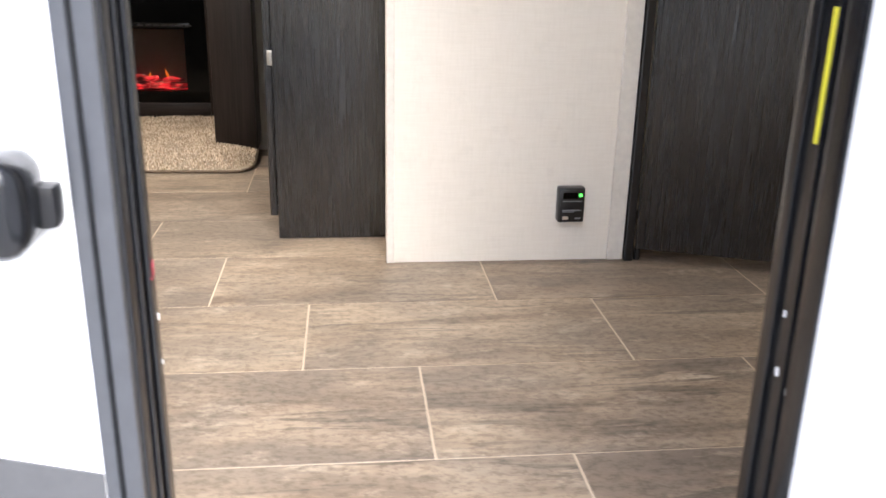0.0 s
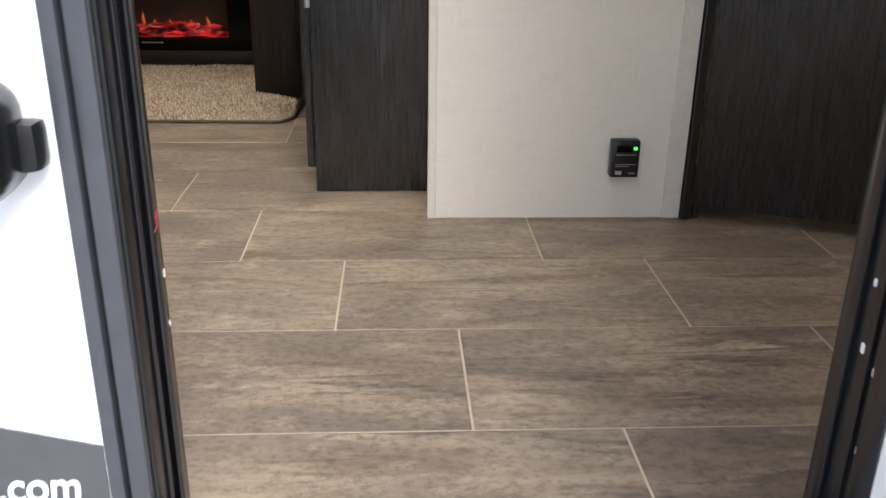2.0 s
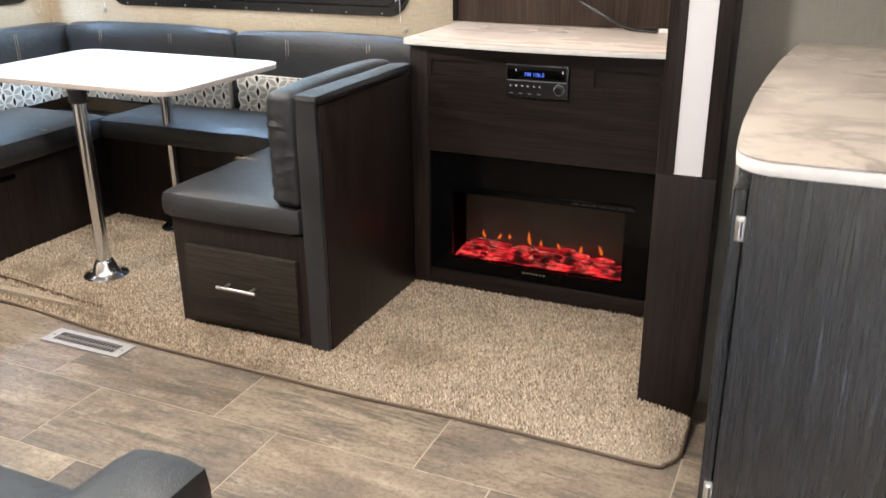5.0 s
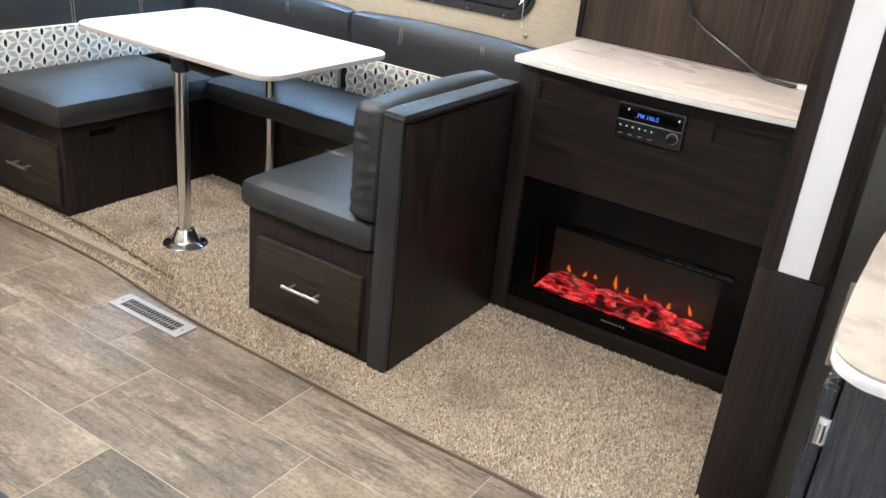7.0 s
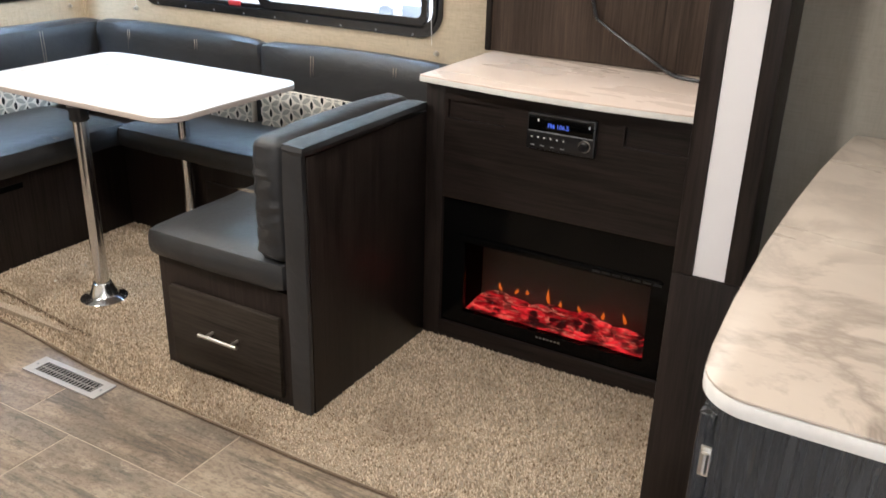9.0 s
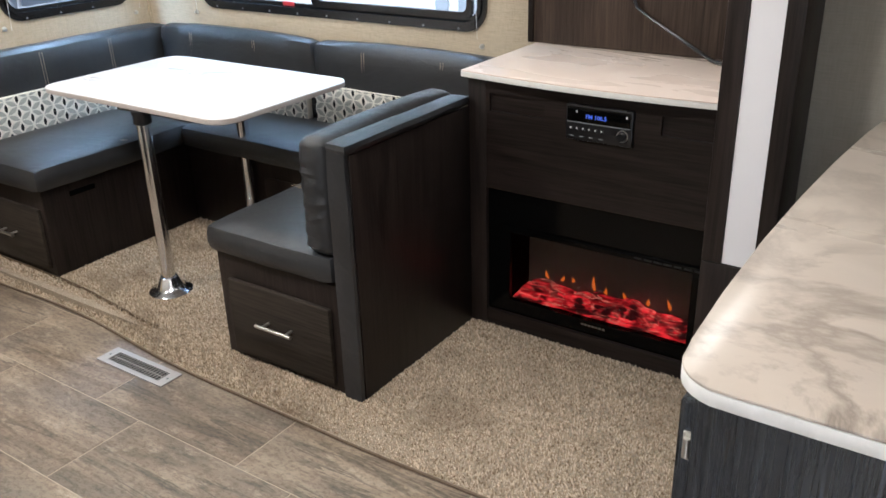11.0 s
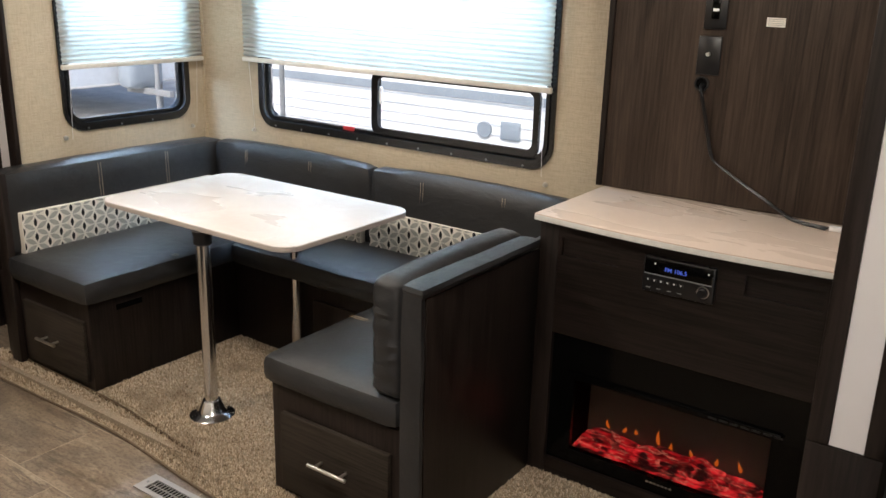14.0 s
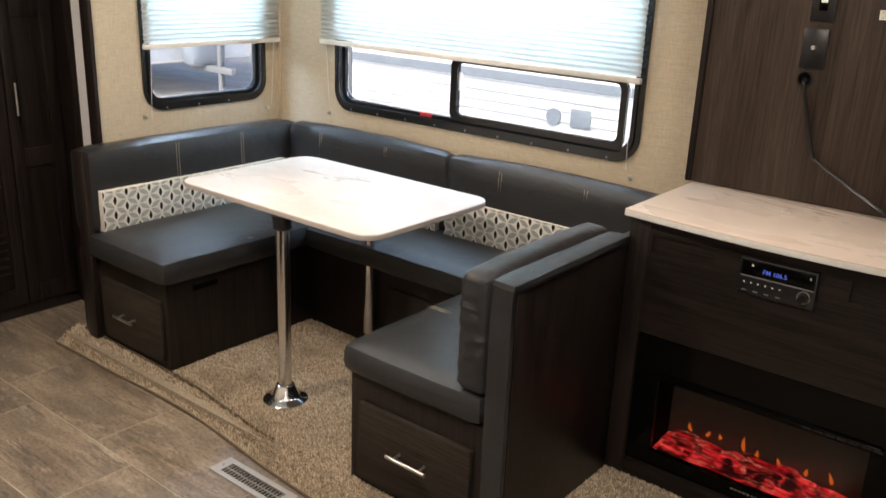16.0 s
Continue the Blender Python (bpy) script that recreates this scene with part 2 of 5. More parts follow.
M_GREYWALL = fabric_wall("grey_linen_wallpaper", (0.29, 0.27, 0.235), (0.225, 0.21, 0.18))
M_TRIM = plain("cream_trim", (0.72, 0.68, 0.61), 0.5)
M_CEIL = plain("white_ceiling_panel", (0.75, 0.74, 0.71), 0.6)
M_TABLE = marble("pale_marble_laminate", (0.83, 0.78, 0.745), (0.56, 0.44, 0.38), 0.30)
M_COUNTER = marble("cream_marble_laminate", (0.78, 0.65, 0.555), (0.56, 0.43, 0.35), 0.20)
M_KCOUNTER = marble("grey_cream_marble_laminate", (0.53, 0.46, 0.385), (0.15, 0.115, 0.09), 0.9)
M_EDGE = plain("white_laminate_edge", (0.78, 0.76, 0.72), 0.4)
# darker than M_EDGE: shade on the table's rim is in the colour
M_TABLE_EDGE = plain("shaded_laminate_edge", (0.47, 0.41, 0.37), 0.45)
M_LEATHER = leather("charcoal_vinyl", (0.0235, 0.0243, 0.0262), 0.36)
M_STITCH = plain("tan_thread", (0.50, 0.41, 0.29), 0.8)
M_FABRIC = plain("cream_upholstery", (0.70, 0.67, 0.60), 0.9, 0, 0.1, 900, 0.1, 0.3)
M_LEAF_D = plain("black_print", (0.018, 0.018, 0.02), 0.9, 0, 0.1)
M_LEAF_G = plain("grey_print", (0.36, 0.36, 0.33), 0.9, 0, 0.1)
M_CHROME = plain("polished_chrome", (0.80, 0.80, 0.81), 0.17, 1.0, 0.5, 30, 0.03, 0.0)
M_NICKEL = plain("brushed_nickel", (0.72, 0.70, 0.66), 0.34, 1.0, 0.5, 200, 0.08, 0.05)
M_BLACK = plain("black_plastic", (0.009, 0.009, 0.010), 0.30)
M_FRAME = plain("black_painted_metal", (0.008, 0.0085, 0.010), 0.22, 0, 0.6, 40, 0.2, 0.04)
M_GLOSS = plain("glossy_black_glass", (0.002, 0.002, 0.002), 0.12, 0, 0.16, 10, 0.1, 0)
M_WHITE = plain("white_fibreglass", (0.86, 0.86, 0.86), 0.25, 0, 0.5, 20, 0.015, 0.0)
# the sky's reflection on the door frame is put into this grey
M_FLANGE = plain("sky_reflection_grey_metal", (0.060, 0.063, 0.070), 0.22, 0, 0.6, 40, 0.15, 0.03)
M_GREYBAND = plain("charcoal_vinyl_graphic", (0.075, 0.075, 0.078), 0.4)
M_PAINT = plain("white_lettering", (0.85, 0.85, 0.85), 0.5)
M_STRIP = plain("white_acrylic_strip", (0.74, 0.72, 0.73), 0.35, 0, 0.5, 20, 0.015, 0.0)
M_VENT = plain("pale_metal_register", (0.38, 0.365, 0.36), 0.4)
M_SLAT = plain("brown_grey_register_slat", (0.29, 0.27, 0.25), 0.5)
# dark brown: shade in the carpet's fold put into the colour
M_CREASE = plain("carpet_fold_shade", (0.10, 0.070, 0.045), 0.95, 0, 0.1, 300, 0.4, 0.5)
# near-black: shade inside holes put into colour, and the matt black fire surround
M_DARKHOLE = plain("hole_shade_and_matt_black", (0.003, 0.003, 0.003), 0.9, 0, 0.05)
M_RED = plain("red_plastic", (0.42, 0.025, 0.03), 0.5)
M_MARKER = plain("red_marker_ink", (0.30, 0.03, 0.05), 0.5)
M_YELLOW = plain("yellow_sticker", (0.72, 0.66, 0.03), 0.6)
M_GLASS = glass_material("window_glass")
M_FIREGLASS = glass_material("fire_glass", (0.55, 0.55, 0.55))
M_SHADE = shade_material()
M_EMBER = ember_material()
M_FLAME = glow("flame_orange", (1.0, 0.17, 0.012), 0.42)
M_LED = glow("green_led", (0.1, 1.0, 0.05), 1.5)
M_DISPLAY = glow("blue_display", (0.12, 0.22, 1.0), 0.28)
M_GREYLOG = plain("grey_backing", (0.115, 0.118, 0.090), 0.6)
M_GRAVEL = plain("pale_gravel", (0.44, 0.43, 0.41), 0.95, 0, 0.2, 30, 0.3, 0.6)
M_STEEL = plain("grey_painted_steel", (0.22, 0.23, 0.24), 0.5)
M_TANK = plain("grey_tank_cover", (0.26, 0.30, 0.34), 0.5)
# grey for groove shade painted on siding ribs, and for the front panel
M_RIB = plain("groove_shade_and_panel_grey", (0.56, 0.60, 0.64), 0.5)
M_TYRE = plain("rubber", (0.02, 0.02, 0.02), 0.85)
# glow of the added, unseen ceiling fixtures
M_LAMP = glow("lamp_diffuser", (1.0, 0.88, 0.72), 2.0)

# ---- mesh helpers ----


def box_bm(x0, y0, z0, x1, y1, z1, bevel=0.0, segments=2):
    bm = bmesh.new()
    bmesh.ops.create_cube(bm, size=1.0)
    for v in bm.verts:
        v.co = Vector(((x0 + x1) / 2 + v.co.x * (x1 - x0), (y0 + y1) / 2 + v.co.y * (y1 - y0), (z0 + z1) / 2 + v.co.z * (z1 - z0)))
    if bevel:
        bmesh.ops.bevel(bm, geom=bm.edges[:], offset=bevel, segments=segments, affect="EDGES", profile=0.5, clamp_overlap=True)
    return bm


def join(*bms):
    out = bms[0]
    for b in bms[1:]:
        me = bpy.data.meshes.new("tmp")
        b.to_mesh(me)
        out.from_mesh(me)
        bpy.data.meshes.remove(me)
        b.free()
    return out


def cyl_bm(a, b, r, r2=None, n=24, caps=True):
    a, b = Vector(a), Vector(b)
    bm = bmesh.new()
    d = b - a
    m = Matrix.Translation((a + b) / 2) @ d.to_track_quat("Z", "Y").to_matrix().to_4x4()
    bmesh.ops.create_cone(bm, cap_ends=caps, segments=n, radius1=r, radius2=r if r2 is None else r2, depth=d.length, matrix=m)
    return bm


def lathe_bm(profile, at, n=32):
    """Turns (radius, height) pairs about an upright axis."""
    bm = bmesh.new()
    rings = []
    for r, h in profile:
        rings.append([bm.verts.new((at[0] + r * math.cos(2 * math.pi * i / n), at[1] + r * math.sin(2 * math.pi * i / n), at[2] + h)) for i in range(n)])
    for p, q in zip(rings, rings[1:]):
        for i in range(n):
            bm.faces.new((p[i], p[(i + 1) % n], q[(i + 1) % n], q[i]))
    bm.faces.new(rings[-1])
    bm.faces.new(list(reversed(rings[0])))
    return bm


def outline_bm(points, z0, z1, bevel=0.0, axis="Z"):
    """A slab from a closed outline; axis tells which way it is thick."""
    bm = bmesh.new()
    place = {"Z": lambda a, b, c: (a, b, c), "Y": lambda a, b, c: (a, c, b), "X": lambda a, b, c: (c, a, b)}[axis]
    lo = [bm.verts.new(place(a, b, z0)) for a, b in points]
    hi = [bm.verts.new(place(a, b, z1)) for a, b in points]
    n = len(points)
    top = bm.faces.new(hi)
    bot = bm.faces.new(list(reversed(lo)))
    for i in range(n):
        bm.faces.new((lo[i], lo[(i + 1) % n], hi[(i + 1) % n], hi[i]))
    bmesh.ops.recalc_face_normals(bm, faces=bm.faces[:])
    if bevel:
        bmesh.ops.bevel(bm, geom=list(top.edges) + list(bot.edges), offset=bevel, segments=2, affect="EDGES", profile=0.5)
    return bm


def rounded(x0, y0, x1, y1, r, n=8):
    pts = []
    for cx, cy, a0 in ((x1 - r, y0 + r, -90), (x1 - r, y1 - r, 0), (x0 + r, y1 - r, 90), (x0 + r, y0 + r, 180)):
        for i in range(n + 1):
            a = radians(a0 + 90 * i / n)
            pts.append((cx + r * math.cos(a), cy + r * math.sin(a)))
    return pts


def ring_bm(outer, inner, z0, z1, axis="Y"):
    """A frame between two outlines with the same number of points."""
    bm = bmesh.new()
    place = {"Z": lambda a, b, c: (a, b, c), "Y": lambda a, b, c: (a, c, b), "X": lambda a, b, c: (c, a, b)}[axis]
    n = len(outer)
    rings = [[bm.verts.new(place(a, b, z)) for a, b in pts] for pts, z in ((outer, z0), (outer, z1), (inner, z1), (inner, z0))]
    for k in range(4):
        p, q = rings[k], rings[(k + 1) % 4]
        for i in range(n):
            bm.faces.new((p[i], p[(i + 1) % n], q[(i + 1) % n], q[i]))
    bmesh.ops.recalc_face_normals(bm, faces=bm.faces[:])
    return bm


def mesh_of(name, bm, material, smooth=True):
    me = bpy.data.meshes.new(name)
    bm.normal_update()
    bm.to_mesh(me)
    bm.free()
    for m in material if isinstance(material, (list, tuple)) else (material,):
        me.materials.append(m)
    if smooth:
        me.polygons.foreach_set("use_smooth", [True] * len(me.polygons))
        me.set_sharp_from_angle(angle=radians(35))
    return me


def part(name, bm, material, parent, label="", smooth=True):
    ob = new(name, mesh_of(name, bm, material, smooth))
    ob.parent = parent
    if parent is not None:
        ob.matrix_parent_inverse = parent.matrix_basis.inverted()
    if label:
        ob["label"] = label
    return ob


def thing(name, at, label, category, group="", kind=""):
    e = new(name)
    e.empty_display_size = 0.05
    e.matrix_basis = Matrix.Translation(at)
    return tagged(e, label, category, group, kind)


def structure(name, bm, material, label, category, smooth=False):
    return tagged(part(name, bm, material, None, "", smooth), label, category, "", "structure")


def curve_bm(points, r, n=8):
    """A round tube along a smooth path."""
    pts = [Vector(p) for p in points]
    fine = []
    for i in range(len(pts) - 1):
        p0, p1, p2, p3 = pts[max(i - 1, 0)], pts[i], pts[i + 1], pts[min(i + 2, len(pts) - 1)]
        for k in range(6):
            t = k / 6
            fine.append(0.5 * ((2 * p1) + (p2 - p0) * t + (2 * p0 - 5 * p1 + 4 * p2 - p3) * t * t + (3 * p1 - p0 - 3 * p2 + p3) * t ** 3))
    fine.append(pts[-1])
    bm = bmesh.new()
    rings = []
    for i, p in enumerate(fine):
        d = (fine[min(i + 1, len(fine) - 1)] - fine[max(i - 1, 0)]).normalized()
        q = d.to_track_quat("Z", "Y")
        rings.append([bm.verts.new(p + q @ Vector((r * math.cos(2 * math.pi * k / n), r * math.sin(2 * math.pi * k / n), 0))) for k in range(n)])
    for p, q in zip(rings, rings[1:]):
        for k in range(n):
            bm.faces.new((p[k], p[(k + 1) % n], q[(k + 1) % n], q[k]))
    bm.faces.new(list(reversed(rings[0])))
    bm.faces.new(rings[-1])
    return bm


def soft_bm(x0, y0, z0, x1, y1, z1, r=0.03, puff=0.01, cell=0.05, seed=0, gather=0.0):
    """An upholstered block: rounded edges, slightly puffed faces, faint creases."""
    bm = box_bm(x0, y0, z0, x1, y1, z1)
    size = (x1 - x0, y1 - y0, z1 - z0)
    for ax in range(3):
        cuts = max(1, min(24, int(size[ax] / cell)))
        edges = [e for e in bm.edges if abs((e.verts[0].co - e.verts[1].co)[ax]) > 1e-6]
        bmesh.ops.subdivide_edges(bm, edges=edges, cuts=cuts, use_grid_fill=True)
    c = Vector(((x0 + x1) / 2, (y0 + y1) / 2, (z0 + z1) / 2))
    half = Vector(size) / 2
    for v in bm.verts:
        p = v.co - c
        core = Vector([max(-half[i] + r, min(half[i] - r, p[i])) for i in range(3)])
        d = p - core
        if d.length > 1e-6:
            p = core + d.normalized() * r
        u = [abs(p[i]) / half[i] for i in range(3)]
        for i in range(3):
            j, k = (i + 1) % 3, (i + 2) % 3
            if u[i] > 0.9:
                p[i] += math.copysign(puff * (1 - u[j] ** 2) * (1 - u[k] ** 2), p[i])
        p += Vector([0.0025 * noise.noise((c + p) * 9 + Vector((seed, i * 7, 0))) for i in range(3)])
        if gather:
            end = max(0.0, 1 - (p[1] + half[1]) / 0.07)
            p[1] += gather * end * math.sin(p[2] * 150 + 3 * noise.noise((p[0] * 20, p[2] * 12, seed)))
            p[0] += 0.5 * gather * end * math.sin(p[2] * 120 + 2)
        v.co = c + p
    return bm


# ---- the shell ----
X_W, X_E = -3.80, 1.70            # ends of the living area
Y_DOOR0, Y_DOOR1 = 0.85, 1.00     # entrance wall
FLOOR_N = 2.99
SLIDE_Z = 0.055                   # raised floor of the slide-out
SLIDE_W, SLIDE_E, SLIDE_N = -3.356, -0.30, 4.181
CEIL = 2.05

floor = structure("floor", box_bm(X_W, Y_DOOR1, -0.06, X_E, 3.32, -0.0012), M_GROUT, "stone-look vinyl tile floor with pale joints", "floor")
structure("ceiling", box_bm(X_W - 0.06, Y_DOOR0 - 0.01, CEIL, X_E + 0.06, 4.25, CEIL + 0.05), M_CEIL, "plain white ceiling panel", "ceiling")

# entrance wall, with the door opening in it
OPEN_L, OPEN_R, OPEN_T = -0.085, 0.66, 1.90
wall_bm = join(box_bm(X_W, Y_DOOR0, -0.35, OPEN_L, Y_DOOR1, CEIL), box_bm(OPEN_R, Y_DOOR0, -0.35, X_E, Y_DOOR1, CEIL), box_bm(OPEN_L, Y_DOOR0, OPEN_T, OPEN_R, Y_DOOR1, CEIL), box_bm(OPEN_L, Y_DOOR0, -0.35, OPEN_R, Y_DOOR1 - 0.02, -0.062))
structure("wall_south", wall_bm, M_WALL2, "entrance wall with the door opening", "wall")
structure("wall_west", box_bm(X_W - 0.06, Y_DOOR0, -0.06, X_W, 3.32, CEIL), M_WALL, "plain end wall", "wall")
structure("wall_east", box_bm(X_E, Y_DOOR0, -0.06, X_E + 0.06, 4.25, CEIL), M_WALL2, "plain end wall", "wall")
# main side wall beside the slide-out
GREY_Y = 3.30
structure("wall_north", box_bm(-0.19, GREY_Y, -0.06, X_E, GREY_Y + 0.06, CEIL), M_GREYWALL, "grey-beige linen-papered side wall", "wall")
structure("wall_north_west", box_bm(X_W, GREY_Y + 0.01, -0.06, -3.43, GREY_Y + 0.07, CEIL), M_WOOD, "dark wood side panel beside the slide-out", "wall")

# slide-out room: rear wall and end wall with window openings
WIN1 = (-2.955, 0.930, -1.500, 1.72)   # opening x0, z0, x1, z1 in the rear wall
WIN2 = (3.470, 0.938, 4.064, 1.72)     # opening y0, z0, y1, z1 in the end wall


def wall_with_hole(a0, b0, a1, b1, hole, c0, c1, axis):
    r = 0.07
    n = 8
    inner = rounded(*hole, r, n)
    bm = bmesh.new()
    place = {"Y": lambda a, b, c: (a, c, b), "X": lambda a, b, c: (c, a, b)}[axis]
    corners = [(a1, b0), (a1, b1), (a0, b1), (a0, b0)]
    for c in (c0, c1):
        iv = [bm.verts.new(place(a, b, c)) for a, b in inner]
        ov = [bm.verts.new(place(a, b, c)) for a, b in corners]
        for q in range(4):
            block = iv[q * (n + 1):(q + 1) * (n + 1)]
            for i in range(n):
                bm.faces.new((block[i], block[i + 1], ov[q]))
            nxt = iv[((q + 1) % 4) * (n + 1)]
            bm.faces.new((block[-1], nxt, ov[(q + 1) % 4], ov[q]))
        if c == c0:
            first = (iv, ov)
    for (p, q) in ((first[0], iv), (first[1], ov)):
        for i in range(len(p)):
            bm.faces.new((p[i], p[(i + 1) % len(p)], q[(i + 1) % len(p)], q[i]))
    bmesh.ops.recalc_face_normals(bm, faces=bm.faces[:])
    return bm


structure("wall_slide_rear", wall_with_hole(SLIDE_W - 0.05, -0.06, SLIDE_E + 0.05, CEIL, WIN1, SLIDE_N, SLIDE_N + 0.05, "Y"), M_WALL, "beige linen-papered slide-out rear wall with a window opening", "wall")
structure("wall_slide_end", wall_with_hole(3.24, -0.06, SLIDE_N, CEIL, WIN2, SLIDE_W - 0.05, SLIDE_W, "X"), M_WALL, "beige linen-papered slide-out end wall with a window opening", "wall")
structure("corner_trim", box_bm(SLIDE_W, SLIDE_N - 0.012, 0.8, SLIDE_W + 0.012, SLIDE_N, CEIL), M_WALL, "beige corner bead between the papered walls", "trim")
structure("slide_floor", box_bm(SLIDE_W, 3.03, -0.06, SLIDE_E, SLIDE_N, SLIDE_Z - 0.014), M_CARPETB, "raised slide-out floor under the carpet", "floor")

# cream partition beside the entrance
PART_Y = 2.037
structure("wall_partition", box_bm(0.238, PART_Y, -0.004, 0.806, 2.235, CEIL), M_WALL2, "cream linen-papered partition wall", "wall")
structure("trim_partition_edge", box_bm(0.232, PART_Y - 0.005, 0.0, 0.250, PART_Y + 0.02, CEIL, 0.002), M_TRIM, "narrow cream corner moulding", "trim")
structure("trim_partition_side", box_bm(0.770, PART_Y - 0.008, 0.0, 0.810, PART_Y + 0.02, CEIL, 0.002), M_TRIM, "flat cream door casing", "trim")
structure("wall_hall", box_bm(0.806, 2.45, -0.06, X_E, 2.51, CEIL), M_WALL2, "plain wall behind the inner door", "wall")


# ---- windows ----
def window(name, hole, c, inward, axis, mullion, label):
    """A black-framed caravan window with rounded corners."""
    a0, b0, a1, b1 = hole
    w = thing(name, (0, 0, 0), label, "window", "", "structure")
    s = inward
    flange = ring_bm(rounded(a0 - 0.024, b0 - 0.024, a1 + 0.024, b1 + 0.024, 0.092), rounded(a0 - 0.004, b0 - 0.004, a1 + 0.004, b1 + 0.004, 0.073), c, c + s * 0.009, axis)
    part("window_frame", flange, M_FRAME, w)
    part("inner_lip", ring_bm(rounded(a0 - 0.004, b0 - 0.004, a1 + 0.004, b1 + 0.004, 0.073), rounded(a0 + 0.010, b0 + 0.010, a1 - 0.010, b1 - 0.010, 0.060), c, c + s * 0.017, axis), M_FRAME, w)
    o2 = rounded(a0 + 0.002, b0 + 0.002, a1 - 0.002, b1 - 0.002, 0.068)
    i2 = rounded(a0 + 0.024, b0 + 0.024, a1 - 0.024, b1 - 0.024, 0.048)
    part("sash", ring_bm(o2, i2, c - s * 0.035, c - s * 0.010, axis), M_FRAME, w)
    if mullion is not None:
        slide = ring_bm(rounded(mullion - 0.02, b0 + 0.016, a1 - 0.046, 1.198, 0.036), rounded(mullion + 0.012, b0 + 0.042, a1 - 0.070, 1.178, 0.026), c - s * 0.020, c - s * 0.004, axis)
        part("sliding_sash", slide, M_FRAME, w, "black sliding sash frame")
    pane = part("pane", outline_bm(rounded(a0 + 0.03, b0 + 0.03, a1 - 0.03, b1 - 0.03, 0.05), c - s * 0.026, c - s * 0.022, 0, axis), M_GLASS, w)
    pane.visible_shadow = False
    put = (lambda a, b, cc: (a, cc, b)) if axis == "Y" else (lambda a, b, cc: (cc, a, b))
    for i in range(int((a1 - a0) / 0.16)):
        a = a0 + 0.08 + i * 0.16
        p, q = put(a, b0 - 0.014, c + s * 0.008), put(a, b0 - 0.014, c + s * 0.012)
        part("screw", cyl_bm(p, q, 0.004, n=10), M_STEEL, w)
    if mullion is not None:
        p, q = put(mullion - 0.014, b0 + 0.02, c - s * 0.034), put(mullion + 0.010, b1 - 0.02, c - s * 0.021)
        lo, hi = [min(u, v) for u, v in zip(p, q)], [max(u, v) for u, v in zip(p, q)]
        part("mullion", box_bm(*lo, *hi, 0.003), M_FRAME, w)
        p, q = put(mullion + 0.022, b0 + 0.14, c - s * 0.014), put(mullion + 0.034, b0 + 0.21, c - s * 0.004)
        lo, hi = [min(u, v) for u, v in zip(p, q)], [max(u, v) for u, v in zip(p, q)]
        part("latch", box_bm(*lo, *hi, 0.003), M_PAINT, w, "small white latch")
        p, q = put(mullion - 0.17, b0 + 0.012, c - s * 0.006), put(mullion - 0.11, b0 + 0.030, c + s * 0.004)
        lo, hi = [min(u, v) for u, v in zip(p, q)], [max(u, v) for u, v in zip(p, q)]
        part("release_tab", box_bm(*lo, *hi, 0.003), M_RED, w, "red escape release tab")
    return w


window("window_1", WIN1, SLIDE_N, -1, "Y", -2.31, "wide black-framed sliding window with rounded corners")
window("window_2", WIN2, SLIDE_W, 1, "X", None, "small black-framed window with rounded corners")


def pleated_shade(a0, a1, z0, z1, c, inward, axis, label):
    sh = thing("pleated_shade", (0, 0, 0), label, "window shade")
    bm = bmesh.new()
    put = (lambda a, cc, z: (a, cc, z)) if axis == "Y" else (lambda a, cc, z: (cc, a, z))
    n = int((z1 - z0 - 0.02) / 0.0095)
    rows = []
    for i in range(n + 1):
        z = z0 + 0.022 + i * 0.0095
        cc = c + inward * (0.030 + (0.009 if i % 2 else 0.0))
        row = []
        for k in range(13):
            a = a0 + (a1 - a0) * k / 12
            sag = 0.0022 * math.sin(i * 0.9 + k * 1.7)
            row.append(bm.verts.new(put(a, cc, z + sag)))
        rows.append(row)
    for p, q in zip(rows, rows[1:]):
        for k in range(12):
            bm.faces.new((p[k], p[k + 1], q[k + 1], q[k]))
    part("pleats", bm, M_SHADE, sh, "", False)
    lo, hi = put(a0 - 0.004, c + inward * 0.026, z0), put(a1 + 0.004, c + inward * 0.044, z0 + 0.020)
    lo, hi = [min(u, v) for u, v in zip(lo, hi)], [max(u, v) for u, v in zip(lo, hi)]
    part("bottom_rail", box_bm(*lo, *hi, 0.004), M_TRIM, sh, "cream bottom rail")
    lo, hi = put(a0 - 0.004, c + inward * 0.001, z1), put(a1 + 0.004, c + inward * 0.044, z1 + 0.04)
    lo, hi = [min(u, v) for u, v in zip(lo, hi)], [max(u, v) for u, v in zip(lo, hi)]
    part("head_rail", box_bm(*lo, *hi, 0.004), M_TRIM, sh)
    for a in (a0 + 0.03, a1 - 0.03):
        part("cord", cyl_bm(put(a, c + inward * 0.012, 0.885), put(a, c + inward * 0.034, z0 + 0.004), 0.0009, n=6), M_PAINT, sh)
    return sh


pleated_shade(-3.038, -1.484, 1.190, 1.80, SLIDE_N, -1, "Y", "half-lowered white pleated shade over the wide window")
pleated_shade(3.442, 4.145, 1.172, 1.80, SLIDE_W, 1, "X", "half-lowered white pleated shade over the small window")


def cord_anchor(at, d):
    p = Vector(at)
    ob = part("cord_anchor", join(cyl_bm(p, p + Vector(d) * 0.004, 0.010, n=16), cyl_bm(p + Vector(d) * 0.004, p + Vector(d) * 0.014, 0.004, 0.006, n=12)), M_NICKEL, None)
    tagged(ob, "small metal shade cord anchor on the papered wall", "cord anchor", "shade cord anchors")


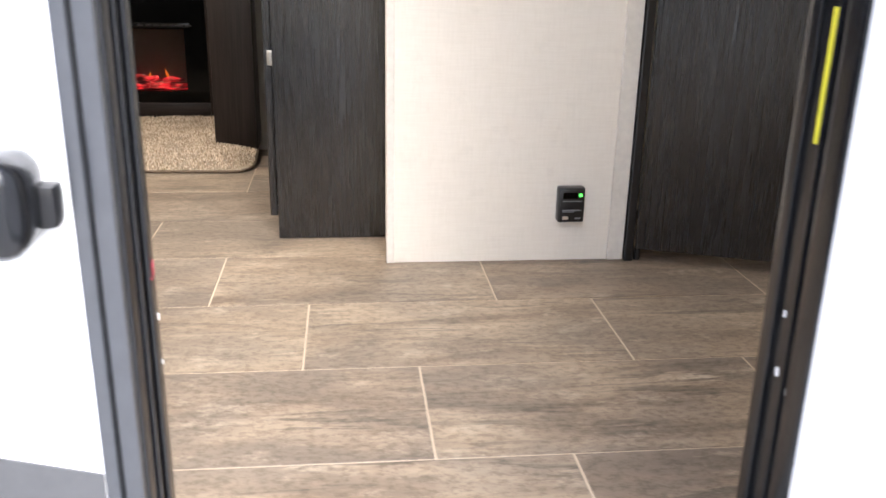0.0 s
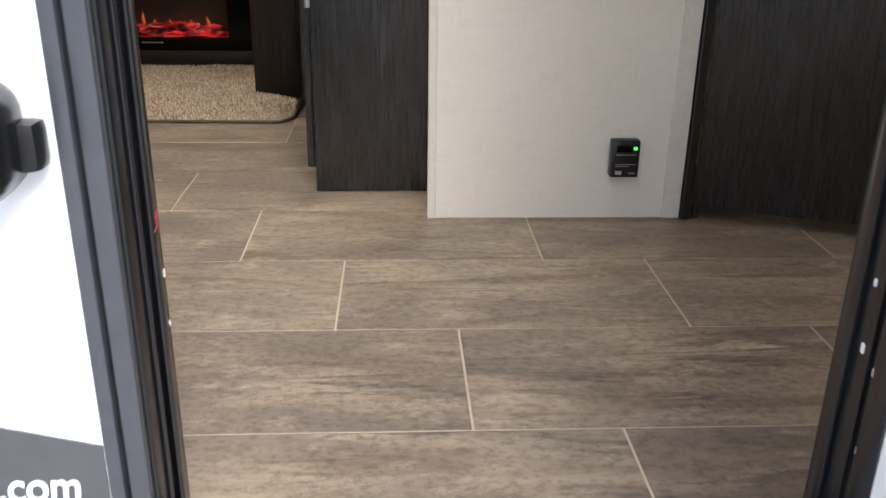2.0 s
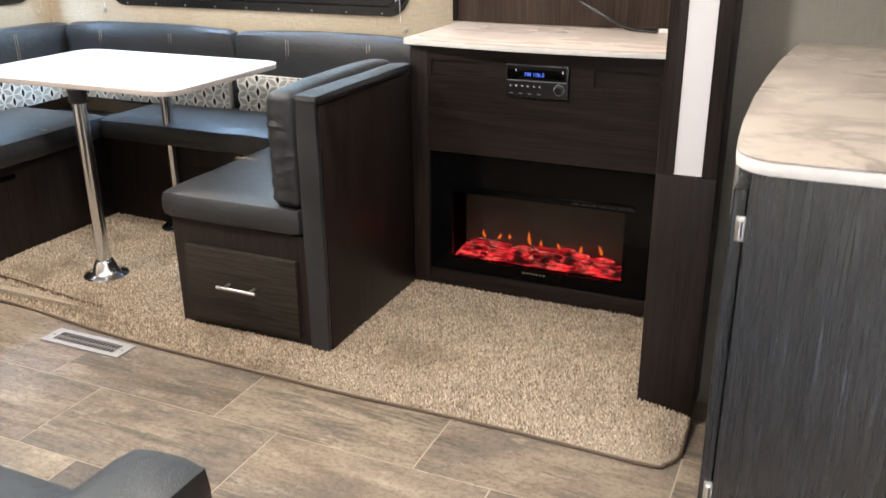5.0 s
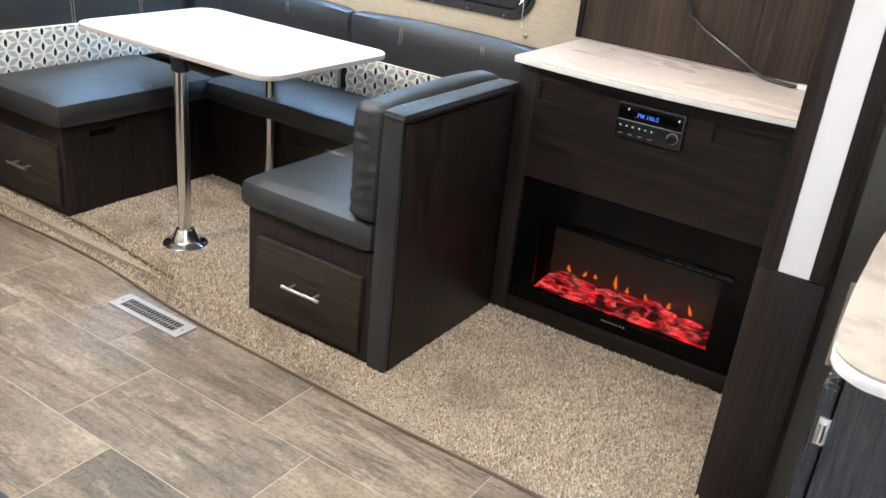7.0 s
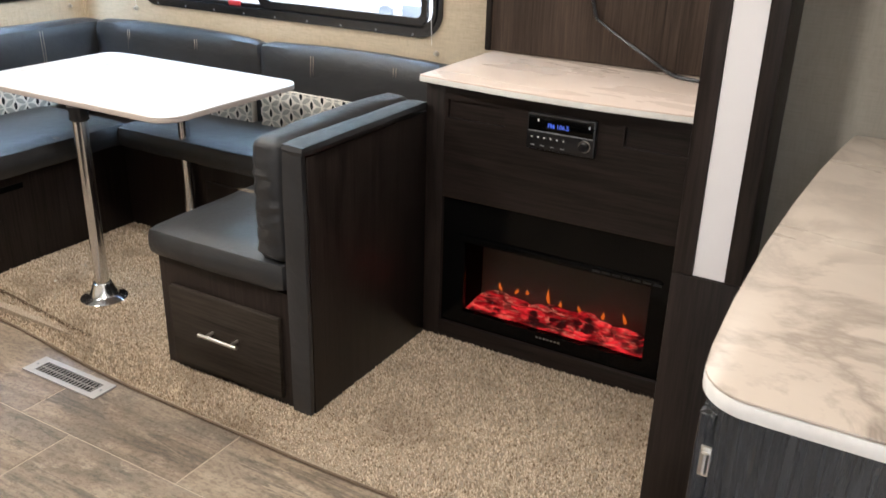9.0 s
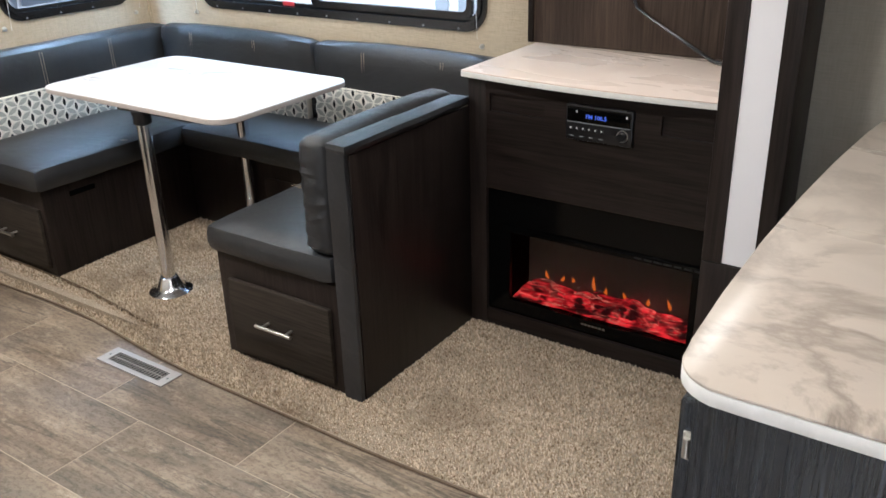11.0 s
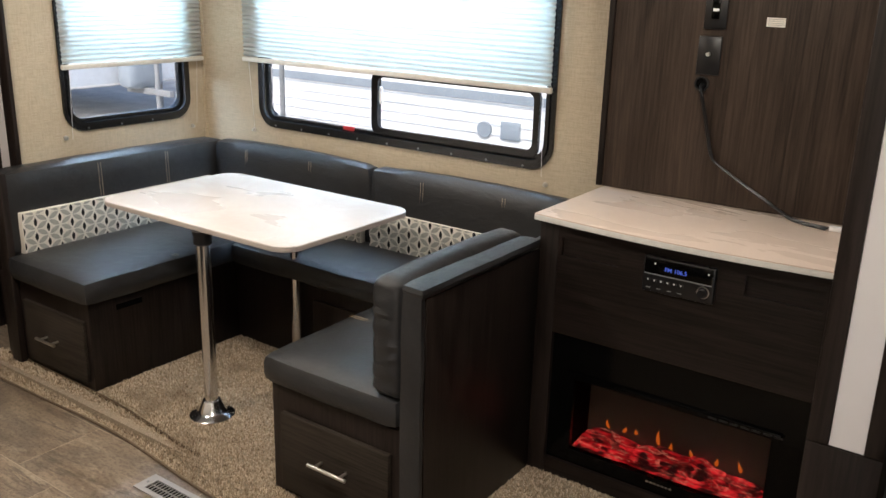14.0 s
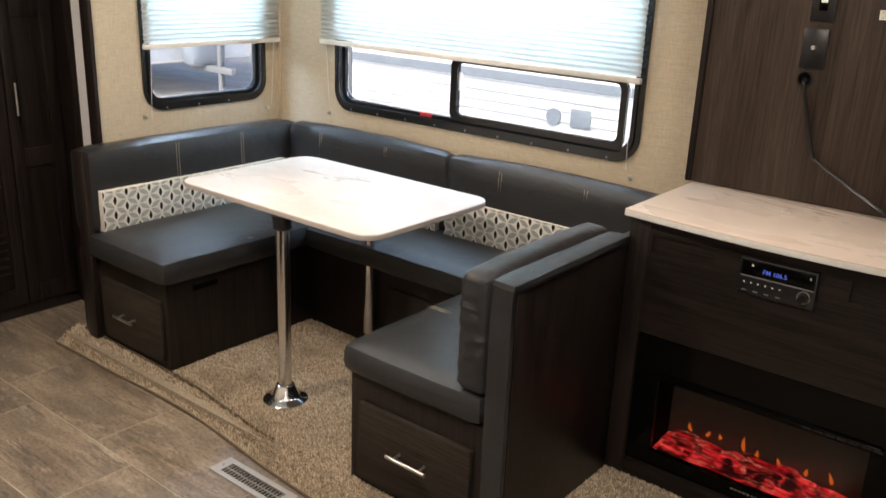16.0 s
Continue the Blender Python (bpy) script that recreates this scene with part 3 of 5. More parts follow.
for p, d in (((-1.500, SLIDE_N, 0.857), (0, -1, 0)), ((-3.021, SLIDE_N, 0.880), (0, -1, 0)), ((SLIDE_W, 4.097, 0.868), (1, 0, 0)), ((SLIDE_W, 3.446, 0.893), (1, 0, 0))):
    cord_anchor(p, d)


# ---- slide-out fascia with a white strip ----
def fascia(x0, x1, s0, s1, y0, y1, label):
    f = thing("slide_fascia", (x0, y0, 0), label, "fascia panel", "slide-out fascia panels")
    part("lower_panel", box_bm(x0, y0, 0.032, x1, y1, 0.688, 0.002), M_WOOD, f)
    part("stile", box_bm(x0, y0, 0.690, s0, y1, CEIL - 0.002, 0.002), M_WOOD, f)
    part("stile", box_bm(s1, y0, 0.690, x1, y1, CEIL - 0.002, 0.002), M_WOOD, f)
    part("strip", box_bm(s0 + 0.0005, y0 + 0.004, 0.690, s1 - 0.0005, y1 - 0.002, CEIL - 0.002), M_STRIP, f, "smooth white inlaid strip")


fascia(-0.316, -0.172, -0.274, -0.208, 3.151, 3.296, "dark wood slide-out fascia with a white inlaid strip")
fascia(-3.520, -3.338, -3.466, -3.398, 3.222, 3.239, "dark wood slide-out fascia with a white inlaid strip")
structure("slide_end_wall_east", box_bm(-0.310, 3.298, -0.06, -0.192, SLIDE_N, CEIL), M_WOOD, "dark wood end wall of the slide-out", "wall")


# ---- carpet ----
def carpet():
    """Carpet on the slide-out floor, rolled down over its front edge."""
    y_front, y_flat = 2.941, 3.055
    x0, x1 = -3.40, -0.172

    def drift(x):
        """How far the front edge lies back from its straight line."""
        u = min(1.0, max(0.0, (-1.55 - x) / 1.15))
        return 0.072 * u * u * (3 - 2 * u) - 0.035 * max(0.0, -2.75 - x) + 0.004 * math.sin(x * 7)

    def height(x, y):
        front = y_front + drift(x)
        u = (y - front) / (y_flat + (front - y_front) - front)
        corner = max(0.0, (x - (x1 - 0.05)) / 0.05)
        z = SLIDE_Z * math.sin(min(1.0, max(0.0, u)) * math.pi / 2) ** 0.8 if u < 1 else SLIDE_Z
        side = min(1.0, max(0.0, (x + 0.36) / 0.18))
        return max(0.008, z * (1 - 0.5 * corner * (u < 1)) * (1 - 0.45 * side * side) + 0.0035 * noise.noise((x * 5, y * 5, 0)))

    c = thing("carpet", (-1.8, 3.5, 0), "speckled beige pile carpet rolled over the slide-out edge", "carpet")
    bm = bmesh.new()
    nx, ny = 120, 60
    ys = [2.941 + (4.15 - 2.941) * (j / ny) ** 1.5 for j in range(ny + 1)]
    grid = []
    for y in ys:
        row = []
        for i in range(nx + 1):
            x = x0 + (x1 - x0) * i / nx
            front = drift(x)
            xx = min(x, x1 - (0.0 if y > 3.0 else 0.05 * max(0, (3.0 - y) / 0.06) ** 2))
            row.append(bm.verts.new((xx, y + front * max(0, 1 - (y - 2.941) / 0.4), height(x, y))))
        grid.append(row)
    for p, q in zip(grid, grid[1:]):
        for i in range(nx):
            bm.faces.new((p[i], p[i + 1], q[i + 1], q[i]))
    part("backing", bm, M_CARPETB, c)
    # bound front edge
    pts = [(x, y_front + drift(x) - 0.002, 0.006) for x in [x0 + (x1 - 0.06 - x0) * i / 14 for i in range(15)]]
    pts += [(x1 - 0.03, y_front + 0.012, 0.006), (x1 - 0.008, y_front + 0.04, 0.008), (x1, 3.02, 0.012), (x1, 3.14, 0.03)]
    part("bound_edge", curve_bm(pts, 0.0045), M_BINDING, c, "dark bound edge")
    # pile
    rng = random.Random(4)
    verts, faces = [], []
    for _ in range(110000):
        x, y = rng.uniform(x0, x1 - 0.004), 2.945 + (4.0 - 2.945) * rng.random() ** 1.25
        if y < 3.0 and x > x1 - 0.05 * (3.0 - y) / 0.05:
            continue
        if x < -2.75 and y > 3.10 or (-1.77 < x < -1.22 and y > 3.10) or y > 3.66 and x > -1.24:
            continue
        if y < 2.945 + drift(x) or x < -3.345 and y > 3.21:
            continue
        z = height(x, y) - 0.002
        a = rng.uniform(0, 6.28)
        r = rng.uniform(0.0018, 0.0033)
        h = rng.uniform(0.006, 0.011)
        k = len(verts)
        lx, ly = rng.uniform(-0.004, 0.004), rng.uniform(-0.004, 0.004)
        for q in range(3):
            verts.append((x + r * math.cos(a + q * 2.09), y + r * math.sin(a + q * 2.09), z))
        for q in range(3):
            verts.append((x + lx + 0.7 * r * math.cos(a + 0.5 + q * 2.09), y + ly + 0.7 * r * math.sin(a + 0.5 + q * 2.09), z + h * (0.8 if q else 1)))
        for q in range(3):
            faces.append((k + q, k + (q + 1) % 3, k + 3 + (q + 1) % 3, k + 3 + q))
        faces.append((k + 3, k + 4, k + 5))
    me = bpy.data.meshes.new("tuft_layer")
    me.from_pydata(verts, [], faces)
    me.materials.append(M_CARPET)
    ob = new("tuft_layer", me)
    ob.parent = c
    ob.matrix_parent_inverse = c.matrix_basis.inverted()
    tagged(ob, "", "", "", "stuff")
    # dark tube along the fold, its colour standing in for groove shade
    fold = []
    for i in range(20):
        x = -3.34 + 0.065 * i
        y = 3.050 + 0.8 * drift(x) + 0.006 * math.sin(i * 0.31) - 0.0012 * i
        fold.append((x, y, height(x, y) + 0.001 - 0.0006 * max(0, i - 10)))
    part("fold_line", curve_bm(fold, 0.0070, 8), M_CREASE, c, "dark brown fold line with groove shade in its colour")


carpet()


def slab(parent, points, z0, z1, material, edge=None):
    """A laminate top with a white edge band under its surface sheet."""
    part("edge_band", outline_bm(points, z0, z1 - 0.0042, 0.002), edge or M_EDGE, parent, "pale edge band")
    part("surface", outline_bm(points, z1 - 0.0040, z1, 0.0015), material, parent)


# ---- dinette ----
SEAT0, SEAT1, BACK1 = 0.408, 0.500, 0.820


def handle(parent, x0, x1, y, z):
    """Bar pull with two posts."""
    h = part("handle", cyl_bm((x0, y - 0.032, z), (x1, y - 0.032, z), 0.0055, n=16), M_NICKEL, parent, "brushed nickel bar handle")
    for x in (x0 + 0.025, x1 - 0.025):
        part("post", cyl_bm((x, y, z), (x, y - 0.032, z), 0.0045, n=12), M_NICKEL, h)
    return h


def drawer(parent, x0, x1, z0, z1, y, h0, h1, hz):
    d = part("drawer_front", box_bm(x0, y - 0.018, z0, x1, y - 0.001, z1, 0.003), M_DRAWER, parent, "flat slab drawer front")
    handle(d, h0, h1, y - 0.018, hz)


def stitches(parent, runs):
    for a, b in runs:
        a, b = Vector(a), Vector(b)
        n = max(2, int((b - a).length / 0.009))
        bms = []
        for i in range(n):
            p, q = a.lerp(b, i / n), a.lerp(b, (i + 0.68) / n)
            bms.append(cyl_bm(p, q, 0.0011, n=5))
        part("stitching", join(*bms), M_STITCH, parent, "tan double stitching")


def leaf_pattern(parent, origin, u, v, w, h, pitch=0.059):
    """Printed leaves on the edges of a triangular lattice."""
    origin, u, v = Vector(origin), Vector(u), Vector(v)
    nrm = u.cross(v)
    bms = {0: bmesh.new(), 1: bmesh.new()}
    dy = pitch * math.sqrt(3) / 2

    def leaf(cx, cy, ang, length, wide, which):
        pts = []
        for s in (-1, -0.5, 0, 0.5):
            pts.append((s * length / 2, -wide / 2 * (1 - s * s)))
        for s in (1, 0.5, 0, -0.5):
            pts.append((s * length / 2, wide / 2 * (1 - s * s)))
        ca, sa = math.cos(ang), math.sin(ang)
        out = []
        for a, b in pts:
            x, y = cx + a * ca - b * sa, cy + a * sa + b * ca
            out.append((min(w, max(0, x)), min(h, max(0, y))))
        if max(p[0] for p in out) - min(p[0] for p in out) < 0.003 or max(p[1] for p in out) - min(p[1] for p in out) < 0.003:
            return
        bm = bms[which]
        try:
            bm.faces.new([bm.verts.new(origin + u * x + v * y + nrm * 0.0008) for x, y in out])
        except ValueError:
            pass

    cols, rows = int(w / dy) + 2, int(h / pitch) + 2
    for i in range(-1, cols):
        for j in range(-1, rows):
            x = i * dy
            y = (j + (0.5 if i % 2 else 0.0)) * pitch
            leaf(x, y + pitch / 2, math.pi / 2, pitch * 0.62, pitch * 0.25, 0)
            leaf(x + dy / 2, y + pitch / 4, math.pi / 6, pitch * 0.86, pitch * 0.34, 1)
            leaf(x + dy / 2, y - pitch / 4, -math.pi / 6, pitch * 0.86, pitch * 0.34, 1)
    part("black_leaves", bms[0], M_LEAF_D, parent, "black printed leaf shapes", False)
    part("grey_leaves", bms[1], M_LEAF_G, parent, "grey printed leaf shapes", False)


# right-hand bench, against the fireplace cabinet
bench = thing("dinette_bench", (-1.5, 3.3, SLIDE_Z), "dark wood dinette bench with a drawer and grey vinyl back wrap", "bench", "dinette benches")
part("base_box", box_bm(-1.772, 3.066, SLIDE_Z, -1.285, 3.62, SEAT0, 0.003), M_WOOD, bench)
part("end_panel", box_bm(-1.243, 3.074, SLIDE_Z, -1.217, 3.647, BACK1 - 0.022, 0.002), M_WOOD, bench, "tall dark wood side panel")
part("end_wrap", soft_bm(-1.284, 3.052, SLIDE_Z, -1.217, 3.074, BACK1 - 0.01, 0.008, 0.002), M_LEATHER, bench, "grey vinyl front wrap")
part("back_core", join(box_bm(-1.284, 3.075, SLIDE_Z, -1.244, 3.78, BACK1 - 0.024), box_bm(-1.284, 3.78, SLIDE_Z, -1.244, 4.17, 0.60)), M_LEATHER, bench)
part("top_wrap", soft_bm(-1.286, 3.052, BACK1 - 0.022, -1.213, 3.646, BACK1 + 0.010, 0.012, 0.004), M_LEATHER, bench, "grey vinyl top roll")
drawer(bench, -1.722, -1.316, 0.083, 0.333, 3.066, -1.586, -1.443, 0.222)

cush = thing("seat_cushion", (-1.54, 3.35, SEAT0), "charcoal vinyl seat cushion with tan stitching", "seat cushion", "dinette seat cushions")
part("cover", soft_bm(-1.800, 3.048, SEAT0, -1.290, 3.70, SEAT1, 0.028, 0.012, 0.04, 1), M_LEATHER, cush)
stitches(cush, [((-1.78, 3.42, SEAT1 + 0.007), (-1.42, 3.42, SEAT1 + 0.007)), ((-1.78, 3.432, SEAT1 + 0.007), (-1.42, 3.432, SEAT1 + 0.007))])
cush = thing("back_cushion", (-1.35, 3.35, SEAT1), "charcoal vinyl back cushion with printed lower band", "back cushion", "dinette back cushions")
part("cover", soft_bm(-1.388, 3.055, SEAT1 - 0.005, -1.287, 3.68, BACK1 + 0.010, 0.030, 0.012, 0.013, 2, 0.003), M_LEATHER, cush)
pat = part("printed_band", box_bm(-1.397, 3.14, SEAT1, -1.375, 3.70, 0.66, 0.003), M_FABRIC, cush, "cream fabric band with leaf print")
leaf_pattern(pat, (-1.397, 3.70, SEAT1 + 0.004), (0, -1, 0), (0, 0, 1), 0.555, 0.152)

# left-hand bench, against the end wall
bench = thing("dinette_bench", (-3.0, 3.3, SLIDE_Z), "dark wood dinette bench with a drawer beside the end wall", "bench", "dinette benches")
part("base_box", box_bm(-3.345, 3.100, SLIDE_Z, -2.752, 4.17, SEAT0, 0.003), M_WOOD, bench)
part("end_board", box_bm(-3.270, 3.070, SLIDE_Z, -3.205, 3.099, BACK1, 0.004), M_WOOD, bench, "narrow upright dark board")
drawer(bench, -3.165, -2.772, 0.092, 0.333, 3.100, -3.040, -2.918, 0.212)
part("slot", box_bm(-2.753, 3.215, 0.350, -2.748, 3.325, 0.370, 0.001), M_DARKHOLE, bench, "black strip with the vent slot's shade in its colour")
cush = thing("seat_cushion", (-3.0, 3.4, SEAT0), "charcoal vinyl seat cushion on the bench", "seat cushion", "dinette seat cushions")
part("cover", soft_bm(-3.215, 3.062, SEAT0, -2.705, 3.80, SEAT1 + 0.005, 0.028, 0.012, 0.04, 3), M_LEATHER, cush)
stitches(cush, [((-2.90, 3.47, SEAT1 + 0.012), (-2.715, 3.47, SEAT1 + 0.006)), ((-2.90, 3.482, SEAT1 + 0.012), (-2.715, 3.482, SEAT1 + 0.006))])
cush = thing("back_cushion", (-3.25, 3.6, SEAT1), "charcoal vinyl back cushion with printed lower band", "back cushion", "dinette back cushions")
part("cover", soft_bm(-3.335, 3.085, SEAT1 - 0.01, -3.205, 4.165, BACK1, 0.030, 0.010, 0.04, 4), M_LEATHER, cush)
pat = part("printed_band", box_bm(-3.215, 3.125, SEAT1 - 0.002, -3.180, 4.05, 0.663, 0.003), M_FABRIC, cush, "cream fabric band with leaf print")
leaf_pattern(pat, (-3.180, 3.127, SEAT1 + 0.001), (0, 1, 0), (0, 0, 1), 0.92, 0.160)
stitches(cush, [((-3.193, y, 0.67), (-3.196, y, BACK1 - 0.012)) for y in (3.480, 3.492, 3.812, 3.824)])

# rear bench under the wide window
bench = thing("dinette_bench", (-2.3, 3.9, SLIDE_Z), "dark wood dinette bench under the wide window", "bench", "dinette benches")
part("base_box", box_bm(-2.750, 3.80, SLIDE_Z, -1.290, 4.17, SEAT0, 0.003), M_WOOD, bench)
part("access_panel", box_bm(-2.30, 3.790, 0.10, -1.82, 3.799, 0.33, 0.002), M_WOOD, bench, "plain access panel")
cush = thing("seat_cushion", (-2.2, 3.9, SEAT0), "long charcoal vinyl seat cushion with tan stitching", "seat cushion", "dinette seat cushions")
part("cover", soft_bm(-2.730, 3.735, SEAT0, -1.410, 4.16, SEAT1, 0.028, 0.012, 0.04, 5), M_LEATHER, cush)
stitches(cush, [((x, 3.745, SEAT1 - 0.008), (x, 3.90, SEAT1 + 0.010)) for x in (-2.015, -2.003)])
for x0, x1, st in ((-3.200, -2.262, (-2.979, -2.967, -2.587, -2.575)), (-2.256, -1.290, (-1.991, -1.979, -1.619, -1.607))):
    cush = thing("back_cushion", ((x0 + x1) / 2, 4.1, SEAT1), "charcoal vinyl back cushion with printed lower band", "back cushion", "dinette back cushions")
    part("cover", soft_bm(x0, 4.085, SEAT1 - 0.01, x1, 4.172, BACK1 + 0.005, 0.030, 0.016, 0.04, 6 + x0), M_LEATHER, cush)
    stitches(cush, [((x, 4.073, 0.672), (x, 4.080, BACK1 - 0.012)) for x in st])
    pat = part("printed_band", box_bm(x0 + 0.02, 4.060, SEAT1, x1 - 0.02, 4.092, 0.660, 0.003), M_FABRIC, cush, "cream fabric band with leaf print")
    leaf_pattern(pat, (x0 + 0.022, 4.060, SEAT1 + 0.002), (1, 0, 0), (0, 0, 1), x1 - x0 - 0.044, 0.156)

# table
TZ = 0.760
table = thing("dinette_table", (-2.38, 3.57, SLIDE_Z), "pale marble-look dinette table on two chrome pedestal legs", "table")
slab(table, rounded(-2.838, 3.228, -1.864, 3.872, 0.075), TZ - 0.019, TZ, M_TABLE, M_TABLE_EDGE)
for lx, ly in ((-2.280, 3.250), (-2.372, 3.775)):
    leg = part("leg", cyl_bm((lx, ly, SLIDE_Z + 0.03), (lx, ly, TZ - 0.020), 0.0235, n=32), M_CHROME, table, "polished chrome tube")
    part("floor_flange", lathe_bm([(0.078, 0.0), (0.080, 0.003), (0.074, 0.008), (0.056, 0.012), (0.048, 0.018), (0.036, 0.050), (0.031, 0.058), (0.024, 0.060)], (lx, ly, SLIDE_Z + 0.004)), M_CHROME, leg)
    part("top_flange", lathe_bm([(0.026, 0.0), (0.032, 0.006), (0.030, 0.030), (0.034, 0.042), (0.034, 0.050)], (lx, ly, TZ - 0.0695)), M_BLACK, leg, "black mounting flange")


# ---- fireplace cabinet ----
FX0, FX1, FY = -1.222, -0.318, 3.650
cab = thing("fireplace_cabinet", (-0.77, 3.9, SLIDE_Z), "dark wood cabinet around an electric fireplace", "cabinet")
RX0, RX1, RZ0, RZ1 = -1.160, -0.400, 0.112, 0.540
part("side_stile", box_bm(FX0, FY, SLIDE_Z, RX0, 4.17, 0.889, 0.002), M_WOOD, cab)
part("side_stile", box_bm(RX1, FY, SLIDE_Z, FX1, 4.17, 0.889, 0.002), M_WOOD, cab)
part("plinth", box_bm(RX0, FY + 0.002, SLIDE_Z, RX1, 4.17, RZ0, 0.001), M_WOOD_X, cab)
part("front_panel", join(box_bm(RX0, FY + 0.002, RZ1, RX1, FY + 0.016, 0.788), box_bm(RX0, FY + 0.002, 0.8425, RX1, FY + 0.016, 0.889), box_bm(RX0, FY + 0.002, 0.788, -1.148, FY + 0.016, 0.8425), box_bm(-0.963, FY + 0.002, 0.788, -0.608, FY + 0.016, 0.8425), box_bm(-0.412, FY + 0.002, 0.788, RX1, FY + 0.016, 0.8425)), M_WOOD_X, cab, "wide level-grain front panel", False)
for x0, x1 in ((-1.148, -0.963), (-0.608, -0.412)):
    part("inset", box_bm(x0, FY + 0.012, 0.788, x1, FY + 0.015, 0.8425), M_WOOD_X, cab, "recessed panel beside the stereo")
part("carcass", box_bm(RX0, FY + 0.018, RZ1, RX1, 4.17, 0.889), M_WOOD_X, cab)
ctop = [(FX0 - 0.008, 4.160), (FX0 - 0.008, 3.622)]
for i in range(1, 12):
    u = i / 12
    ctop.append((FX0 - 0.008 + (FX1 - 0.001 - FX0 + 0.008) * u, 3.622 - 0.034 * math.sin(math.pi * u)))
ctop += [(FX1 - 0.001, 3.612), (FX1 - 0.001, 4.160)]
ftop = thing("fireplace_countertop", (-0.77, 3.9, 0.890), "cream marble-look countertop on the fireplace cabinet", "countertop")
slab(ftop, ctop, 0.890, 0.910, M_COUNTER)

tvp = thing("wall_panel", (-0.77, 4.1, 0.91), "walnut laminate television backing panel", "wall panel")
part("board", box_bm(-1.236, 4.085, 0.912, FX1 - 0.001, 4.175, CEIL - 0.003, 0.002), M_PANEL, tvp)
part("edge_strip", box_bm(-1.256, 4.079, 0.912, -1.237, 4.176, CEIL - 0.003, 0.002), M_WOOD, tvp, "dark edging strip")


def outlet(z0, z1, x0, x1, jack):
    o = thing("wall_outlet", ((x0 + x1) / 2, 4.085, (z0 + z1) / 2), "black outlet plate on the walnut panel", "outlet", "outlet plates")
    part("plate", box_bm(x0, 4.079, z0, x1, 4.0848, z1, 0.003), M_BLACK, o)
    if jack:
        part("jack", cyl_bm(((x0 + x1) / 2, 4.079, (z0 + z1) / 2 + 0.004), ((x0 + x1) / 2, 4.068, (z0 + z1) / 2 + 0.004), 0.006, n=14), M_NICKEL, o, "metal antenna jack")
    else:
        part("switch", box_bm((x0 + x1) / 2 - 0.012, 4.0765, z0 + 0.030, (x0 + x1) / 2 + 0.012, 4.079, z1 - 0.030, 0.001), M_GLOSS, o)
        part("mark", box_bm((x0 + x1) / 2 - 0.008, 4.0745, z0 + 0.052, (x0 + x1) / 2 + 0.010, 4.0764, z0 + 0.060, 0.0008), M_PAINT, o, "small white mark")


outlet(1.305, 1.420, -0.955, -0.884, True)
outlet(1.440, 1.560, -0.946, -0.878, False)
grom = part("cable_grommet", ring_bm(rounded(-0.955, 1.254, -0.909, 1.300, 0.0229, 6), rounded(-0.950, 1.259, -0.914, 1.295, 0.0179, 6), 4.078, 4.0848, "Y"), M_BLACK, None)
tagged(grom, "black cable grommet in the walnut panel", "grommet")
part("hole", outline_bm(rounded(-0.951, 1.258, -0.913, 1.296, 0.0189, 6), 4.0835, 4.0846, 0, "Y"), M_DARKHOLE, grom, "black disc with the hole's shade in its colour")
lab = part("warning_label", box_bm(-0.763, 4.0838, 1.455, -0.710, 4.0847, 1.481), M_TRIM, None)
tagged(lab, "small white printed label on the walnut panel", "label")
for i in range(4):
    part("print_line", box_bm(-0.758, 4.0830, 1.4595 + i * 0.0055, -0.715, 4.0837, 1.4605 + i * 0.0055), M_STEEL, lab)
cable = thing("cable", (-0.7, 4.05, 0.92), "black flat cable hanging from the grommet to the countertop", "cable")
part("lead", curve_bm([(-0.932, 4.086, 1.277), (-0.928, 4.066, 1.262), (-0.912, 4.070, 1.20), (-0.894, 4.074, 1.125), (-0.876, 4.075, 1.062), (-0.862, 4.075, 1.046), (-0.80, 4.072, 1.010), (-0.708, 4.068, 0.962), (-0.63, 4.05, 0.926), (-0.585, 4.03, 0.917), (-0.52, 4.01, 0.916), (-0.485, 4.003, 0.917)], 0.0042), M_BLACK, cable)
part("lead", curve_bm([(-0.925, 4.086, 1.275), (-0.922, 4.060, 1.258), (-0.904, 4.066, 1.19), (-0.887, 4.069, 1.12), (-0.868, 4.069, 1.058), (-0.852, 4.069, 1.040), (-0.75, 4.064, 0.982), (-0.64, 4.044, 0.929), (-0.59, 4.02, 0.916), (-0.50, 3.995, 0.914)], 0.0032), M_BLACK, cable)
part("plug", box_bm(-0.492, 3.992, 0.911, -0.458, 4.010, 0.926, 0.003), M_PAINT, cable, "white plug")
part("plug_tip", box_bm(-0.457, 3.995, 0.912, -0.436, 4.007, 0.924, 0.003), M_RED, cable, "red plug tip")


def text_mesh(name, body, size, m, material, parent, depth=0.0004, bold=0.012, slant=0.0):
    cu = bpy.data.curves.new(name, "FONT")
    cu.body, cu.size, cu.extrude, cu.offset, cu.shear = body, size, depth, size * bold, slant
    tmp = new(name + "_tmp", cu)
    dg = bpy.context.evaluated_depsgraph_get()
    me = bpy.data.meshes.new_from_object(tmp.evaluated_get(dg))
    bpy.data.objects.remove(tmp)
    me.materials.clear()
    me.materials.append(material)
    me.transform(m)
    ob = new(name, me)
    ob.parent = parent
    if parent is not None:
        ob.matrix_parent_inverse = parent.matrix_basis.inverted()
    return ob


